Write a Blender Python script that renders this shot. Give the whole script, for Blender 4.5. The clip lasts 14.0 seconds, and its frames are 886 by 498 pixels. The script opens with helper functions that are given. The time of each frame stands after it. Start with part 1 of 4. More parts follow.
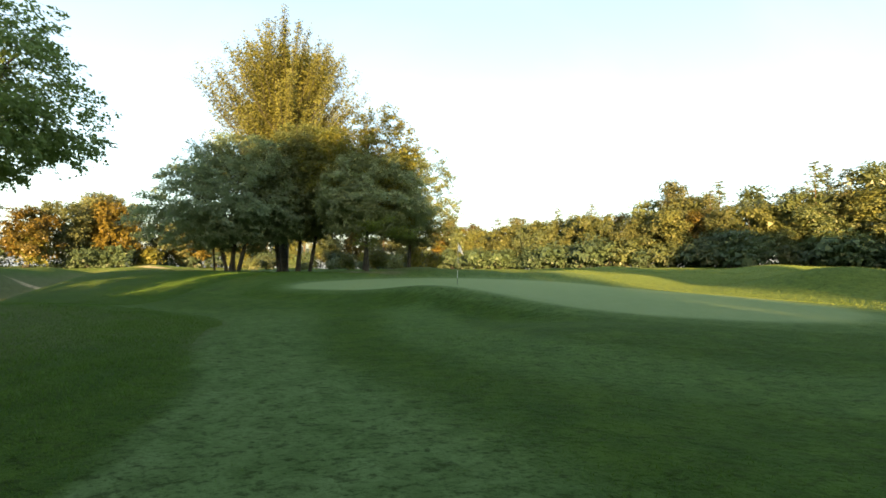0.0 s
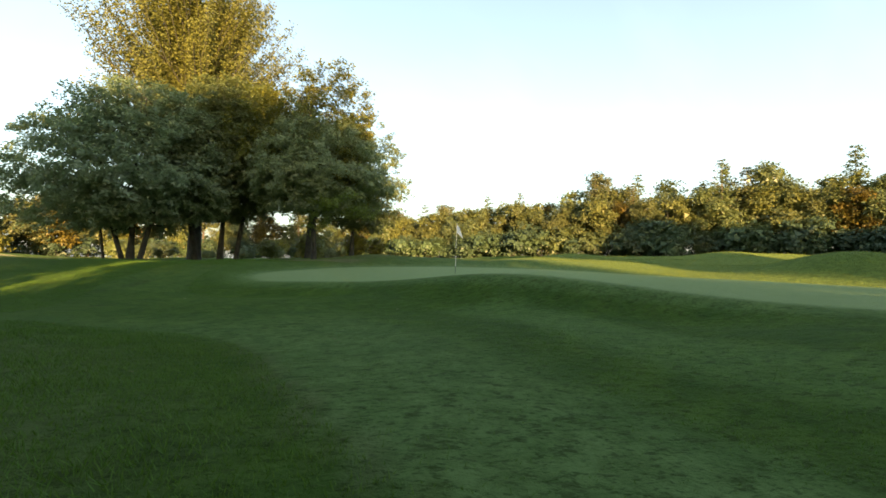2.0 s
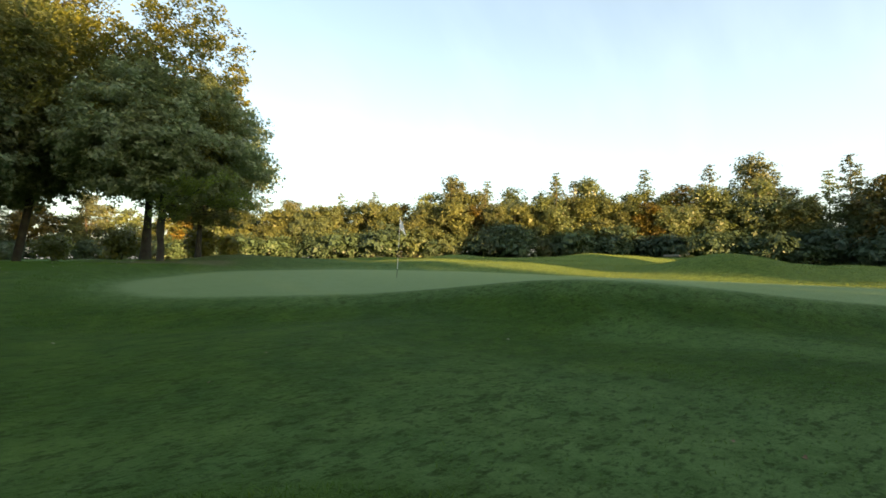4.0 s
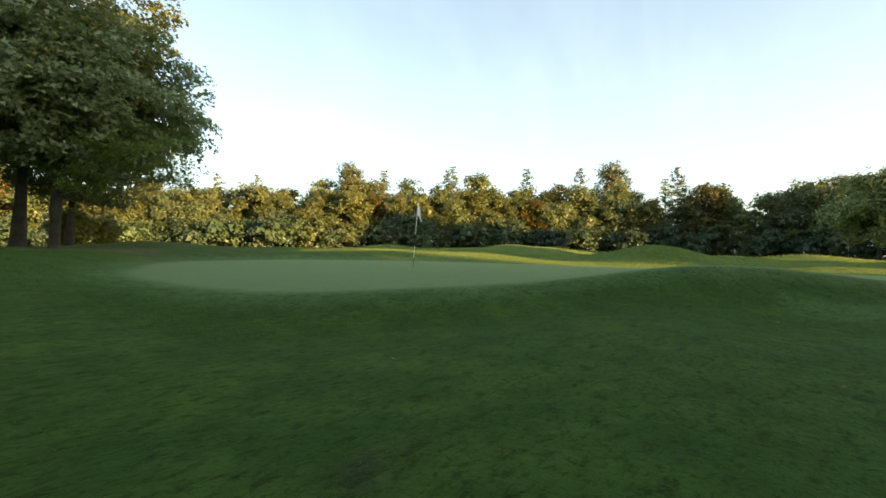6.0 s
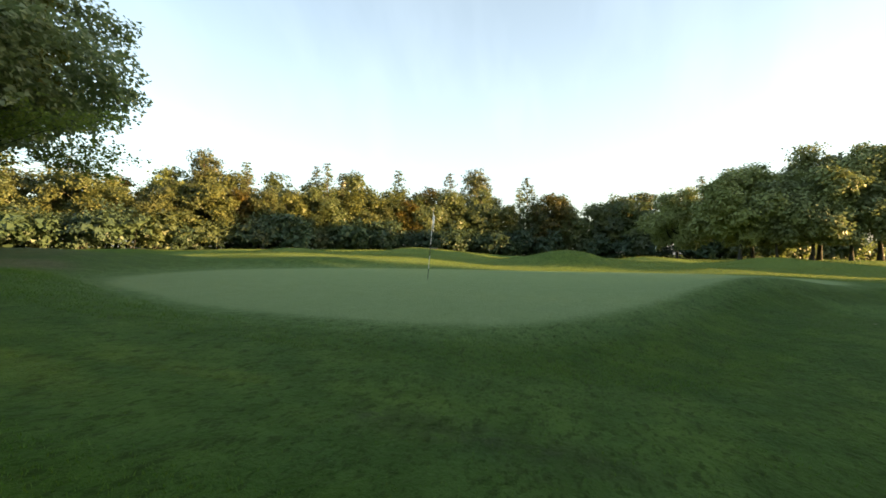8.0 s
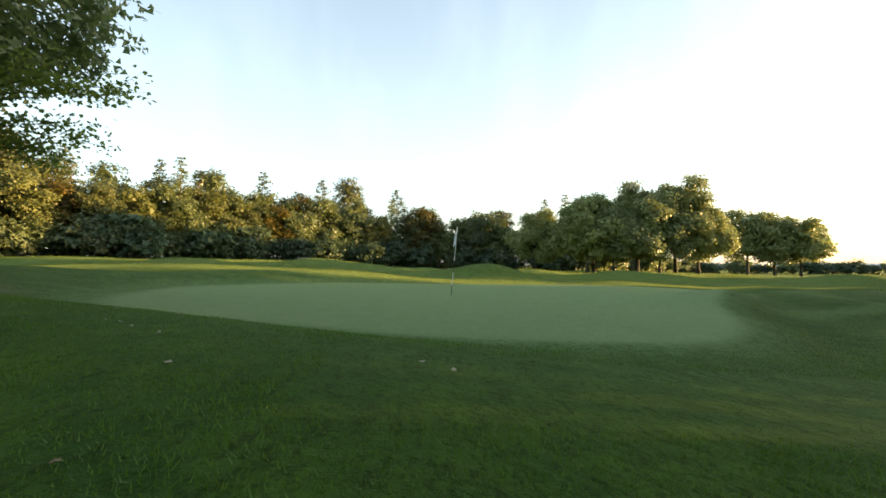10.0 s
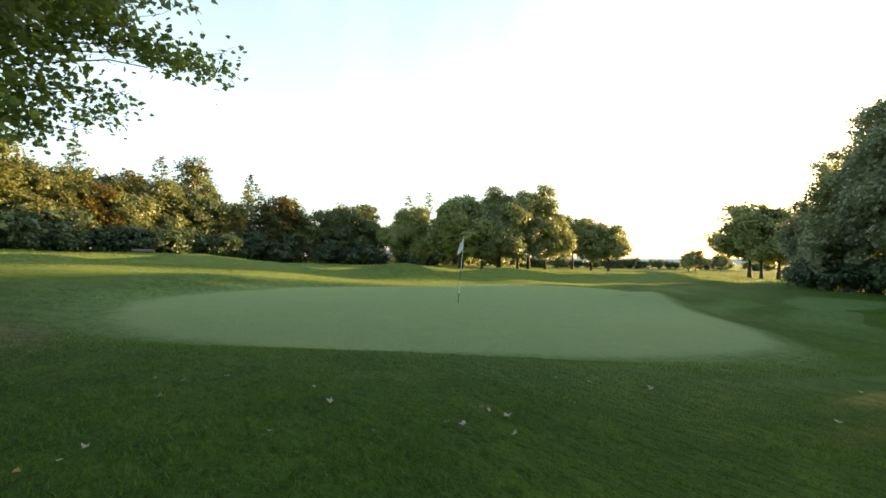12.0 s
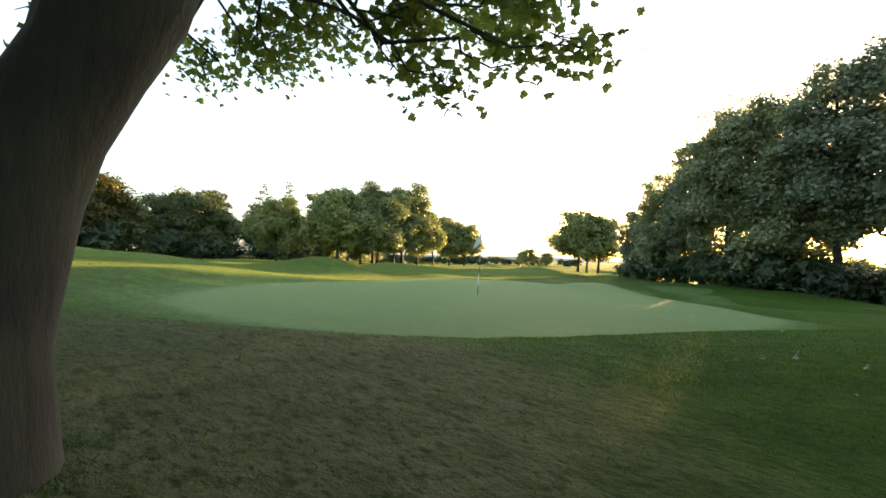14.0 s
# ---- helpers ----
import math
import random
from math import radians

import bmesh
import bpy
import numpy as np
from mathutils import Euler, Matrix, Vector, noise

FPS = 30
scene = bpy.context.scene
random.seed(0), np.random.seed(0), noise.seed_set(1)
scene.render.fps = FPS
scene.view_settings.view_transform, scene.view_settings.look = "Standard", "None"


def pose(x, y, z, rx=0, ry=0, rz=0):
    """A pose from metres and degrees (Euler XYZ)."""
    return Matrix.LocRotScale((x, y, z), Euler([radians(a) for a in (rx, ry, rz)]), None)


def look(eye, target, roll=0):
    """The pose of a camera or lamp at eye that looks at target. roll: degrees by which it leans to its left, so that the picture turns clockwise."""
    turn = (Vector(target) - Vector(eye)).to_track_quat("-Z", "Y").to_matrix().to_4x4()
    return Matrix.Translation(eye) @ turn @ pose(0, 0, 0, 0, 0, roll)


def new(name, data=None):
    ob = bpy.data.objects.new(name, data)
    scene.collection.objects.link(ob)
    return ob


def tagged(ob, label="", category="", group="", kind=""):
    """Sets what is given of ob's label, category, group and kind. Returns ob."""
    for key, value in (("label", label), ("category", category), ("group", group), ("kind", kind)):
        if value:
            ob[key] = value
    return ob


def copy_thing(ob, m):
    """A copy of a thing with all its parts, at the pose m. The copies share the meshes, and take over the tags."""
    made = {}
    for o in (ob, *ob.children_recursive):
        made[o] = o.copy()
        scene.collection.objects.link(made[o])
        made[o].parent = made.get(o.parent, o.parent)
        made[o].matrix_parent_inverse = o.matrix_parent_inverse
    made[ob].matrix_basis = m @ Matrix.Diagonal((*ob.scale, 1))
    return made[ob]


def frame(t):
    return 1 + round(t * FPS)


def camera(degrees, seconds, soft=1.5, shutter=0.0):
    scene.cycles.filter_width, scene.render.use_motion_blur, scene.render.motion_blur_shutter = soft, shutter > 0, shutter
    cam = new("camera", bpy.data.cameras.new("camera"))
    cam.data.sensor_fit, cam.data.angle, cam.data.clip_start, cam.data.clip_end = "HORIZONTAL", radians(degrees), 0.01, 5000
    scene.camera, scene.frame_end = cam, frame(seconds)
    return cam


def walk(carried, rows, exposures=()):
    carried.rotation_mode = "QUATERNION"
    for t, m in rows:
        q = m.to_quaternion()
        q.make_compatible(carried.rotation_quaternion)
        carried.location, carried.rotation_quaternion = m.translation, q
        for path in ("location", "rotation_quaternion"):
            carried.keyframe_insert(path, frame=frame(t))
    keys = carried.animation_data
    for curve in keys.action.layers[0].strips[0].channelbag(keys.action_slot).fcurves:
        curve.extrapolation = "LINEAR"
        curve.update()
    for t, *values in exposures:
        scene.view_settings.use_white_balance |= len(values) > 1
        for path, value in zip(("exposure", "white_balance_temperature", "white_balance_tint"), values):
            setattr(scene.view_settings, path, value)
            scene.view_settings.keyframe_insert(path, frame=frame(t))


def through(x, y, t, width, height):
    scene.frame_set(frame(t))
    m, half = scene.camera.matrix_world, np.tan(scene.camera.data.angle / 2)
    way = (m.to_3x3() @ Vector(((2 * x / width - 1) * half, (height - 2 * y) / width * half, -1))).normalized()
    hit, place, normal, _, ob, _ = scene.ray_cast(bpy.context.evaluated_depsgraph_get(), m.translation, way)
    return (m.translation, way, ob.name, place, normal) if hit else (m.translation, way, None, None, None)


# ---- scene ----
cam = camera(92.56, 14.0, soft=1.6)
# seconds, x, y, z, yaw, pitch, lean to the right
ROWS = [
    (0.0, -0.00, -0.00, 0.69, 0.00, 3.03, -0.66),
    (0.5, -1.03, 1.05, 0.59, -3.67, 2.18, -0.89),
    (1.0, -2.04, 2.15, 0.53, -7.29, 1.59, -0.78),
    (1.5, -3.00, 3.29, 0.51, -9.97, 1.56, -0.62),
    (2.0, -3.92, 4.44, 0.49, -12.68, 1.79, -0.43),
    (2.5, -4.73, 5.61, 0.44, -16.37, 2.02, -0.15),
    (3.0, -5.46, 6.80, 0.44, -22.87, 2.11, 0.10),
    (3.5, -6.15, 7.97, 0.52, -29.53, 2.15, -0.06),
    (6.0, -10.22, 13.43, 0.40, -53.49, 0.93, -0.21),
    (6.5, -10.99, 14.68, 0.38, -57.57, 0.92, -0.39),
    (7.0, -11.74, 16.13, 0.48, -62.48, 0.91, -0.18),
    (7.5, -12.12, 17.38, 0.58, -67.76, 0.79, 0.17),
    (8.0, -12.38, 18.70, 0.78, -74.58, 0.79, 0.08),
    (10.5, -12.92, 25.85, 1.14, -101.26, 2.11, -0.36),
    (11.0, -12.60, 27.14, 1.40, -107.42, 1.84, -0.40),
    (11.5, -12.17, 28.41, 1.49, -112.28, 1.69, -0.79),
    (12.0, -11.50, 29.73, 1.47, -117.09, 1.27, -1.04),
    (12.5, -10.70, 30.85, 1.43, -123.05, 0.95, -1.12),
    (13.0, -9.77, 32.04, 1.30, -129.23, 0.96, -1.48),
    (13.5, -8.78, 33.27, 1.25, -133.91, 1.08, -1.70),
    (14.0, -7.80, 34.53, 1.24, -138.86, 1.21, -1.62),
]
EXPOSURE = 2.93
walk(cam, [(t, pose(x, y, z, 90 + pitch, 0, yaw) @ pose(0, 0, 0, 0, 0, -lean)) for t, x, y, z, yaw, pitch, lean in ROWS],
     exposures=[(0.0, EXPOSURE + 0.22), (3.0, EXPOSURE + 0.02), (8.0, EXPOSURE), (11.5, EXPOSURE + 0.2), (14.0, EXPOSURE + 0.46)])

# ---- world and sun ----
SUN_YAW, SUN_EL = 175.0, 4.9          # degrees clockwise from +y, degrees up
sun_dir = Vector((math.sin(radians(SUN_YAW)) * math.cos(radians(SUN_EL)), math.cos(radians(SUN_YAW)) * math.cos(radians(SUN_EL)), math.sin(radians(SUN_EL))))
world = bpy.data.worlds.new("world")
scene.world = world
world.use_nodes = True
wn = world.node_tree.nodes
sky = wn.new("ShaderNodeTexSky")
sky.sky_type, sky.sun_disc = "NISHITA", False
sky.sun_elevation, sky.sun_rotation = radians(SUN_EL), radians(SUN_YAW)
sky.air_density, sky.dust_density, sky.ozone_density = 1.0, 2.0, 1.4
wn["Background"].inputs["Strength"].default_value = 0.056
haze = wn.new("ShaderNodeMix")
haze.data_type, haze.blend_type = "RGBA", "ADD"
haze.inputs["Factor"].default_value = 1.0
# thin veil of high cloud: thicker low down, with a few drawn-out wisps
wl = world.node_tree.links
way = wn.new("ShaderNodeTexCoord")
split = wn.new("ShaderNodeSeparateXYZ")
wl.new(way.outputs["Generated"], split.inputs[0])
low = wn.new("ShaderNodeMapRange")
low.interpolation_type = "SMOOTHSTEP"
low.inputs["From Min"].default_value, low.inputs["From Max"].default_value = 0.18, 0.60
low.inputs["To Min"].default_value, low.inputs["To Max"].default_value = 1.0, 0.62
wl.new(split.outputs["Z"], low.inputs["Value"])
draw = wn.new("ShaderNodeMapping")
draw.inputs["Rotation"].default_value, draw.inputs["Scale"].default_value = (0.3, 0.5, 0.9), (1.2, 7.0, 3.0)
wl.new(way.outputs["Generated"], draw.inputs["Vector"])
wisp = wn.new("ShaderNodeTexNoise")
wisp.inputs["Scale"].default_value, wisp.inputs["Detail"].default_value, wisp.inputs["Roughness"].default_value = 1.3, 4.0, 0.5
wl.new(draw.outputs[0], wisp.inputs["Vector"])
thin = wn.new("ShaderNodeMapRange")
thin.inputs["From Min"].default_value, thin.inputs["From Max"].default_value = 0.45, 0.75
thin.inputs["To Min"].default_value, thin.inputs["To Max"].default_value = 0.0, 0.13
wl.new(wisp.outputs["Fac"], thin.inputs["Value"])
both = wn.new("ShaderNodeMath")
both.operation = "ADD"
wl.new(low.outputs[0], both.inputs[0])
wl.new(thin.outputs[0], both.inputs[1])
veil = wn.new("ShaderNodeVectorMath")
veil.operation = "SCALE"
veil.inputs[0].default_value = (1.30, 1.44, 1.50)
wl.new(both.outputs[0], veil.inputs["Scale"])
wl.new(veil.outputs[0], haze.inputs[7])
world.node_tree.links.new(sky.outputs["Color"], haze.inputs[6])
world.node_tree.links.new(haze.outputs[2], wn["Background"].inputs["Color"])
sun = new("sun", bpy.data.lights.new("sun", "SUN"))
sun.data.energy, sun.data.angle, sun.data.color = 3.7, radians(0.53), (1.0, 0.61, 0.25)
sun.matrix_world = look(sun_dir * 300, (0, 0, 0))

# ---- helpers of the place ----
def sm(v, a, b):
    """Smooth step from a to b."""
    t = np.clip((v - a) / (b - a), 0, 1)
    return t * t * (3 - 2 * t)


def bump(x, y, cx, cy, rx, ry, h, turn=0.0):
    c, s = math.cos(radians(turn)), math.sin(radians(turn))
    u, v = (x - cx) * c + (y - cy) * s, -(x - cx) * s + (y - cy) * c
    return h * np.exp(-(u / rx) ** 2 - (v / ry) ** 2)


def to_line(x, y, pts):
    """Distance to a polyline."""
    best = np.full(np.shape(x), 1e9)
    for (ax, ay), (bx, by) in zip(pts, pts[1:]):
        dx, dy = bx - ax, by - ay
        t = np.clip(((x - ax) * dx + (y - ay) * dy) / (dx * dx + dy * dy), 0, 1)
        best = np.minimum(best, np.hypot(x - ax - t * dx, y - ay - t * dy))
    return best


DITCH = [(32, -72), (13, -42), (-2, -18.5), (-12.5, -4.5), (-16, 9), (-25.5, 27), (-42, 52)]
# edges of the close-mown lane that leads past the green
LANE_EAST = [(2.6, -4), (1.4, 0.6), (0.7, 2.5), (-0.5, 4.5), (-1.6, 6.0), (-2.4, 8.2), (-3.2, 11.2), (-4.1, 13.7), (-5.4, 15.3), (-7.2, 16.5), (-8.4, 17.7), (-8.9, 20.2), (-9.2, 22.5), (-9.1, 25.0)]
LANE_WEST = [(-11.0, 25.0), (-11.1, 22.0), (-10.9, 18.6), (-10.3, 16.6), (-10.0, 14.6), (-10.4, 12.4), (-8.8, 12.1), (-7.4, 11.7), (-6.1, 11.1), (-5.3, 10.3), (-4.8, 9.3), (-4.5, 8.2), (-3.8, 6.5), (-2.7, 4.6), (-2.3, 2.6), (-2.4, -1), (-2.0, -4)]
BAND_WEST = [(-2.2, 13.0), (-1.4, 11.0), (-1.2, 9.0), (-0.7, 7.2), (0.2, 5.7), (1.6, 4.7), (4.0, 3.6), (8.0, 2.6)]
BAND_EAST = [(9.0, 4.2), (5.2, 4.9), (3.0, 5.6), (1.7, 6.5), (0.8, 7.9), (0.45, 9.6), (0.2, 11.4), (-0.6, 13.2)]
# distance from the middle of the green to its edge, every ten degrees from +x
GREEN_R = [8.6, 8.5, 8.6, 8.8, 9.0, 9.3, 9.6, 10.0, 10.15, 10.15, 10.1, 9.85, 9.3, 8.6, 8.1, 7.85, 7.8, 7.8, 7.8, 7.75, 7.5, 7.15, 6.7, 6.4, 6.35, 6.6, 7.2, 8.3, 10.3, 13.4, 15.3, 15.6, 14.3, 12.3, 10.4, 9.2]


def green_d(x, y):
    """1 on the edge of the putting green, less inside it."""
    u, v = x - 0.3, y - 21.8
    a = np.degrees(np.arctan2(v, u)) % 360 / 10
    k = np.floor(a).astype(int)
    t = a - k
    R = np.array(GREEN_R)
    p0, p1, p2, p3 = (R[(k + j) % 36] for j in (-1, 0, 1, 2))
    edge = p1 + 0.5 * t * (p2 - p0 + t * (2 * p0 - 5 * p1 + 4 * p2 - p3 + t * (3 * (p1 - p2) + p3 - p0)))
    return np.hypot(u, v) / edge


def inside(x, y, ring):
    """Metres inside (negative) or outside a closed outline."""
    odd = np.zeros(np.shape(x), bool)
    for (ax, ay), (bx, by) in zip(ring, ring[1:] + ring[:1]):
        if ay != by:
            odd ^= ((ay > y) != (by > y)) & (x < (bx - ax) * (y - ay) / (by - ay) + ax)
    return to_line(x, y, ring + ring[:1]) * np.where(odd, -1, 1)


def lip(x, y):
    """The grassy lip that bulges into the green."""
    return bump(x, y, 0.24, 13.75, 3.42, 1.70, 1.0, -41)


def ground_z(x, y):
    x, y = np.asarray(x, float), np.asarray(y, float)
    d = np.hypot(x, y - 20)
    z = -0.62 + 1.12 * sm(y - 0.12 * x, 13, 31) + 0.02 * np.clip(x, 0, 30)
    z = z + 0.45 * sm(y + 0.5 * x, 45, 80) - 0.9 * sm(-y, 8, 60)
    z = z + 0.14 * np.sin(x * 0.31 + 1.1 * np.sin(y * 0.17)) * np.sin(y * 0.27 + 0.7) * sm(d, 12, 30)
    z = z + 0.07 * np.sin(x * 0.9 + y * 0.35) * np.sin(y * 0.62 - x * 0.21) * sm(d, 9, 16) * (1 - sm(d, 40, 90))
    for m in MOUNDS:
        z = z + bump(x, y, *m)
    q = green_d(x, y)
    top = 0.019 * (y - 22.8) + 0.002 * x
    z = top + (z - top) * sm(q, 0.97, 1.25)
    z = z + 0.375 * lip(x, y) + bump(x, y, -3.8, 14.6, 3.0, 1.15, 0.16, -8) + bump(x, y, -7.2, 18.4, 1.5, 2.2, -0.10) + bump(x, y, -6.4, 7.6, 2.2, 2.4, 0.14)
    dd = to_line(x, y, DITCH)
    z = z + 0.10 * np.exp(-((dd - 4.6) / 1.6) ** 2) * sm(y, -30, -5) - 1.25 * np.exp(-(dd / 2.1) ** 2)
    far = sm(np.hypot(x, y), 130, 600)
    return z * (1 - far) + far * (-1.2)


# cx, cy, rx, ry, height, turn
MOUNDS = [
    (-0.8, 37.5, 6.0, 3.2, 0.50, 10), (17.6, 18.2, 3.7, 3.4, 1.25, 0), (25, 15, 5, 3, 0.7, 20), (16.1, -10.7, 4.2, 2.6, 0.75, -25),
    (15, 38, 6, 3, 0.35, 30), (27, 32, 6, 3, 0.4, -20), (12, 11, 5, 2.2, 0.35, -30), (28, 2, 6, 3, 0.5, 15), (22, 27, 5, 2.0, 0.45, 60),
    (33, 10, 5, 3, 0.6, 0), (-5.5, 13.2, 3.4, 1.6, 0.16, -40), (-2.0, 9.5, 2.8, 1.6, 0.22, 50), (3.5, 7.5, 5, 2.2, 0.30, 10), (-10.5, 11.5, 3, 2.2, 0.25, 20),
    (-12.5, 21.8, 1.6, 2.6, 0.12, 0), (40, 22, 6, 3, 0.5, 40), (-34, 46, 8, 3, 0.1, 20), (-37.4, 57.0, 7, 2.2, 0.55, 33), (8, 2, 3.5, 2.4, 0.2, 0),
]


def mesh_of(name, verts, faces, mats=(), smooth=True, attrs=None):
    """A mesh from arrays: faces is an (n, k) array."""
    verts, faces = np.asarray(verts, np.float32), np.asarray(faces, np.int32)
    me = bpy.data.meshes.new(name)
    n, k = faces.shape
    me.vertices.add(len(verts))
    me.vertices.foreach_set("co", verts.ravel())
    me.loops.add(n * k)
    me.loops.foreach_set("vertex_index", faces.ravel())
    me.polygons.add(n)
    me.polygons.foreach_set("loop_start", np.arange(0, n * k, k, dtype=np.int32))
    me.polygons.foreach_set("use_smooth", np.full(n, smooth))
    for key, values in (attrs or {}).items():
        at = me.attributes.new(key, "FLOAT", "POINT")
        at.data.foreach_set("value", np.asarray(values, np.float32).ravel())
    for m in mats:
        me.materials.append(m)
    me.update(calc_edges=True)
    return me


def part(name, me, parent, label=""):
    ob = new(name, me)
    ob.parent = parent
    return tagged(ob, label)


# ---- materials ----
def material(name):
    m = bpy.data.materials.new(name)
    m.use_nodes = True
    nt = m.node_tree
    return m, nt, nt.nodes["Principled BSDF"], nt.nodes["Material Output"]


def node(nt, kind, **inputs):
    n = nt.nodes.new(kind)
    for key, v in inputs.items():
        n.inputs[key.replace("_", " ")].default_value = v
    return n


def mix_rgb(nt, fac, a, b, blend="MIX"):
    n = nt.nodes.new("ShaderNodeMix")
    n.data_type, n.blend_type = "RGBA", blend
    for sock, v in ((n.inputs["Factor"], fac), (n.inputs[6], a), (n.inputs[7], b)):
        if hasattr(v, "is_linked"):
            nt.links.new(v, sock)
        else:
            sock.default_value = v if not isinstance(v, tuple) else (*v, 1)
    return n.outputs[2]


def noise_at(nt, coord, scale, detail=4.0, rough=0.55):
    n = node(nt, "ShaderNodeTexNoise", Scale=scale, Detail=detail, Roughness=rough)
    nt.links.new(coord, n.inputs["Vector"])
    return n.outputs["Fac"]


def ramp(nt, value, lo, hi, a=0.0, b=1.0):
    n = nt.nodes.new("ShaderNodeMapRange")
    n.inputs["From Min"].default_value, n.inputs["From Max"].default_value = lo, hi
    n.inputs["To Min"].default_value, n.inputs["To Max"].default_value = a, b
    nt.links.new(value, n.inputs["Value"])
    return n.outputs["Result"]


def grass_material():
    m, nt, bs, out = material("mown grass")
    pos = nt.nodes.new("ShaderNodeNewGeometry").outputs["Position"]
    at = {}
    for key in ("green", "fringe", "dry_or_sun", "stripe", "fair_lit", "sand", "scrape"):
        n = nt.nodes.new("ShaderNodeAttribute")
        n.attribute_name = key
        at[key] = n.outputs["Fac"]
    big = ramp(nt, noise_at(nt, pos, 0.22, 3), 0.3, 0.7)
    mid = ramp(nt, noise_at(nt, pos, 1.7, 4), 0.3, 0.7)
    fine = ramp(nt, noise_at(nt, pos, 19.0, 5, 0.7), 0.25, 0.75)
    mott = ramp(nt, noise_at(nt, pos, 4.2, 3, 0.6), 0.42, 0.62)
    squash = nt.nodes.new("ShaderNodeMapping")
    squash.inputs["Scale"].default_value = (1.0, 1.9, 1.0)
    squash.inputs["Rotation"].default_value = (0, 0, 0.7)
    nt.links.new(pos, squash.inputs["Vector"])
    # specks for divots and tussock shade, gaps for shade between tufts, all painted
    speck = ramp(nt, noise_at(nt, squash.outputs[0], 7.0, 4, 0.65), 0.54, 0.64)
    gap_shade = ramp(nt, noise_at(nt, squash.outputs[0], 17.0, 3, 0.6), 0.54, 0.66)
    rough = mix_rgb(nt, big, (0.051, 0.113, 0.013), (0.078, 0.138, 0.018))
    rough = mix_rgb(nt, mid, rough, (0.026, 0.072, 0.012))
    fringe = mix_rgb(nt, mid, (0.134, 0.214, 0.080), (0.104, 0.182, 0.060))
    green = mix_rgb(nt, mid, (0.212, 0.290, 0.134), (0.192, 0.270, 0.116))
    dry_or_sun = mix_rgb(nt, fine, mix_rgb(nt, mid, (0.190, 0.168, 0.112), (0.128, 0.132, 0.070)), (0.155, 0.150, 0.092))
    c = mix_rgb(nt, at["fringe"], rough, fringe)
    # bright yellow-green of sunlit fairway, painted into the base colour
    c = mix_rgb(nt, at["fair_lit"], c, mix_rgb(nt, mid, (0.185, 0.250, 0.060), (0.150, 0.215, 0.050)))
    c = mix_rgb(nt, at["stripe"], c, (0.110, 0.198, 0.058))
    c = mix_rgb(nt, at["green"], c, green)
    c = mix_rgb(nt, at["dry_or_sun"], c, dry_or_sun)
    c = mix_rgb(nt, at["sand"], c, (0.52, 0.42, 0.28))
    worn = nt.nodes.new("ShaderNodeMath")
    worn.operation = "MULTIPLY"
    nt.links.new(at["scrape"], worn.inputs[0])
    nt.links.new(ramp(nt, noise_at(nt, pos, 9.0, 4, 0.7), 0.38, 0.55), worn.inputs[1])
    c = mix_rgb(nt, worn.outputs[0], c, (0.030, 0.030, 0.024))
    c = mix_rgb(nt, ramp(nt, fine, 0, 1, 0.0, 0.55), c, mix_rgb(nt, 0.5, c, (0.02, 0.04, 0.01)))
    soft = nt.nodes.new("ShaderNodeMath")
    soft.operation = "MULTIPLY"
    nt.links.new(mott, soft.inputs[0])
    nt.links.new(ramp(nt, at["green"], 0, 1, 0.50, 0.08), soft.inputs[1])
    c = mix_rgb(nt, soft.outputs[0], c, mix_rgb(nt, 0.75, c, (0.020, 0.050, 0.006)))
    off = nt.nodes.new("ShaderNodeMath")
    off.operation = "MULTIPLY"
    nt.links.new(speck, off.inputs[0])
    nt.links.new(ramp(nt, at["green"], 0, 1, 0.62, 0.0), off.inputs[1])
    between = nt.nodes.new("ShaderNodeMath")
    between.operation = "MULTIPLY"
    nt.links.new(gap_shade, between.inputs[0])
    nt.links.new(ramp(nt, at["green"], 0, 1, 0.6, 0.0), between.inputs[1])
    c = mix_rgb(nt, between.outputs[0], c, (0.010, 0.030, 0.004))
    c = mix_rgb(nt, off.outputs[0], c, (0.012, 0.026, 0.005))
    nt.links.new(c, bs.inputs["Base Color"])
    bs.inputs["Roughness"].default_value = 0.75
    bs.inputs["Specular IOR Level"].default_value = 0.022
    bs.inputs["Sheen Weight"].default_value, bs.inputs["Sheen Roughness"].default_value = 0.06, 0.5
    bs.inputs["Sheen Tint"].default_value = (0.72, 0.84, 0.30, 1)
    tuft = nt.nodes.new("ShaderNodeMath")
    tuft.operation = "MULTIPLY_ADD"
    nt.links.new(noise_at(nt, pos, 110.0, 2, 0.6), tuft.inputs[0])
    tuft.inputs[1].default_value = 0.45
    nt.links.new(fine, tuft.inputs[2])
    dent = node(nt, "ShaderNodeBump", Distance=0.08)
    nt.links.new(ramp(nt, at["green"], 0, 1, 0.34, 0.03), dent.inputs["Strength"])
    nt.links.new(ramp(nt, noise_at(nt, squash.outputs[0], 3.4, 3, 0.6), 0.35, 0.65), dent.inputs["Height"])
    b = node(nt, "ShaderNodeBump", Strength=0.9, Distance=0.026)
    nt.links.new(dent.outputs["Normal"], b.inputs["Normal"])
    nt.links.new(tuft.outputs[0], b.inputs["Height"])
    nt.links.new(b.outputs["Normal"], bs.inputs["Normal"])
    return m


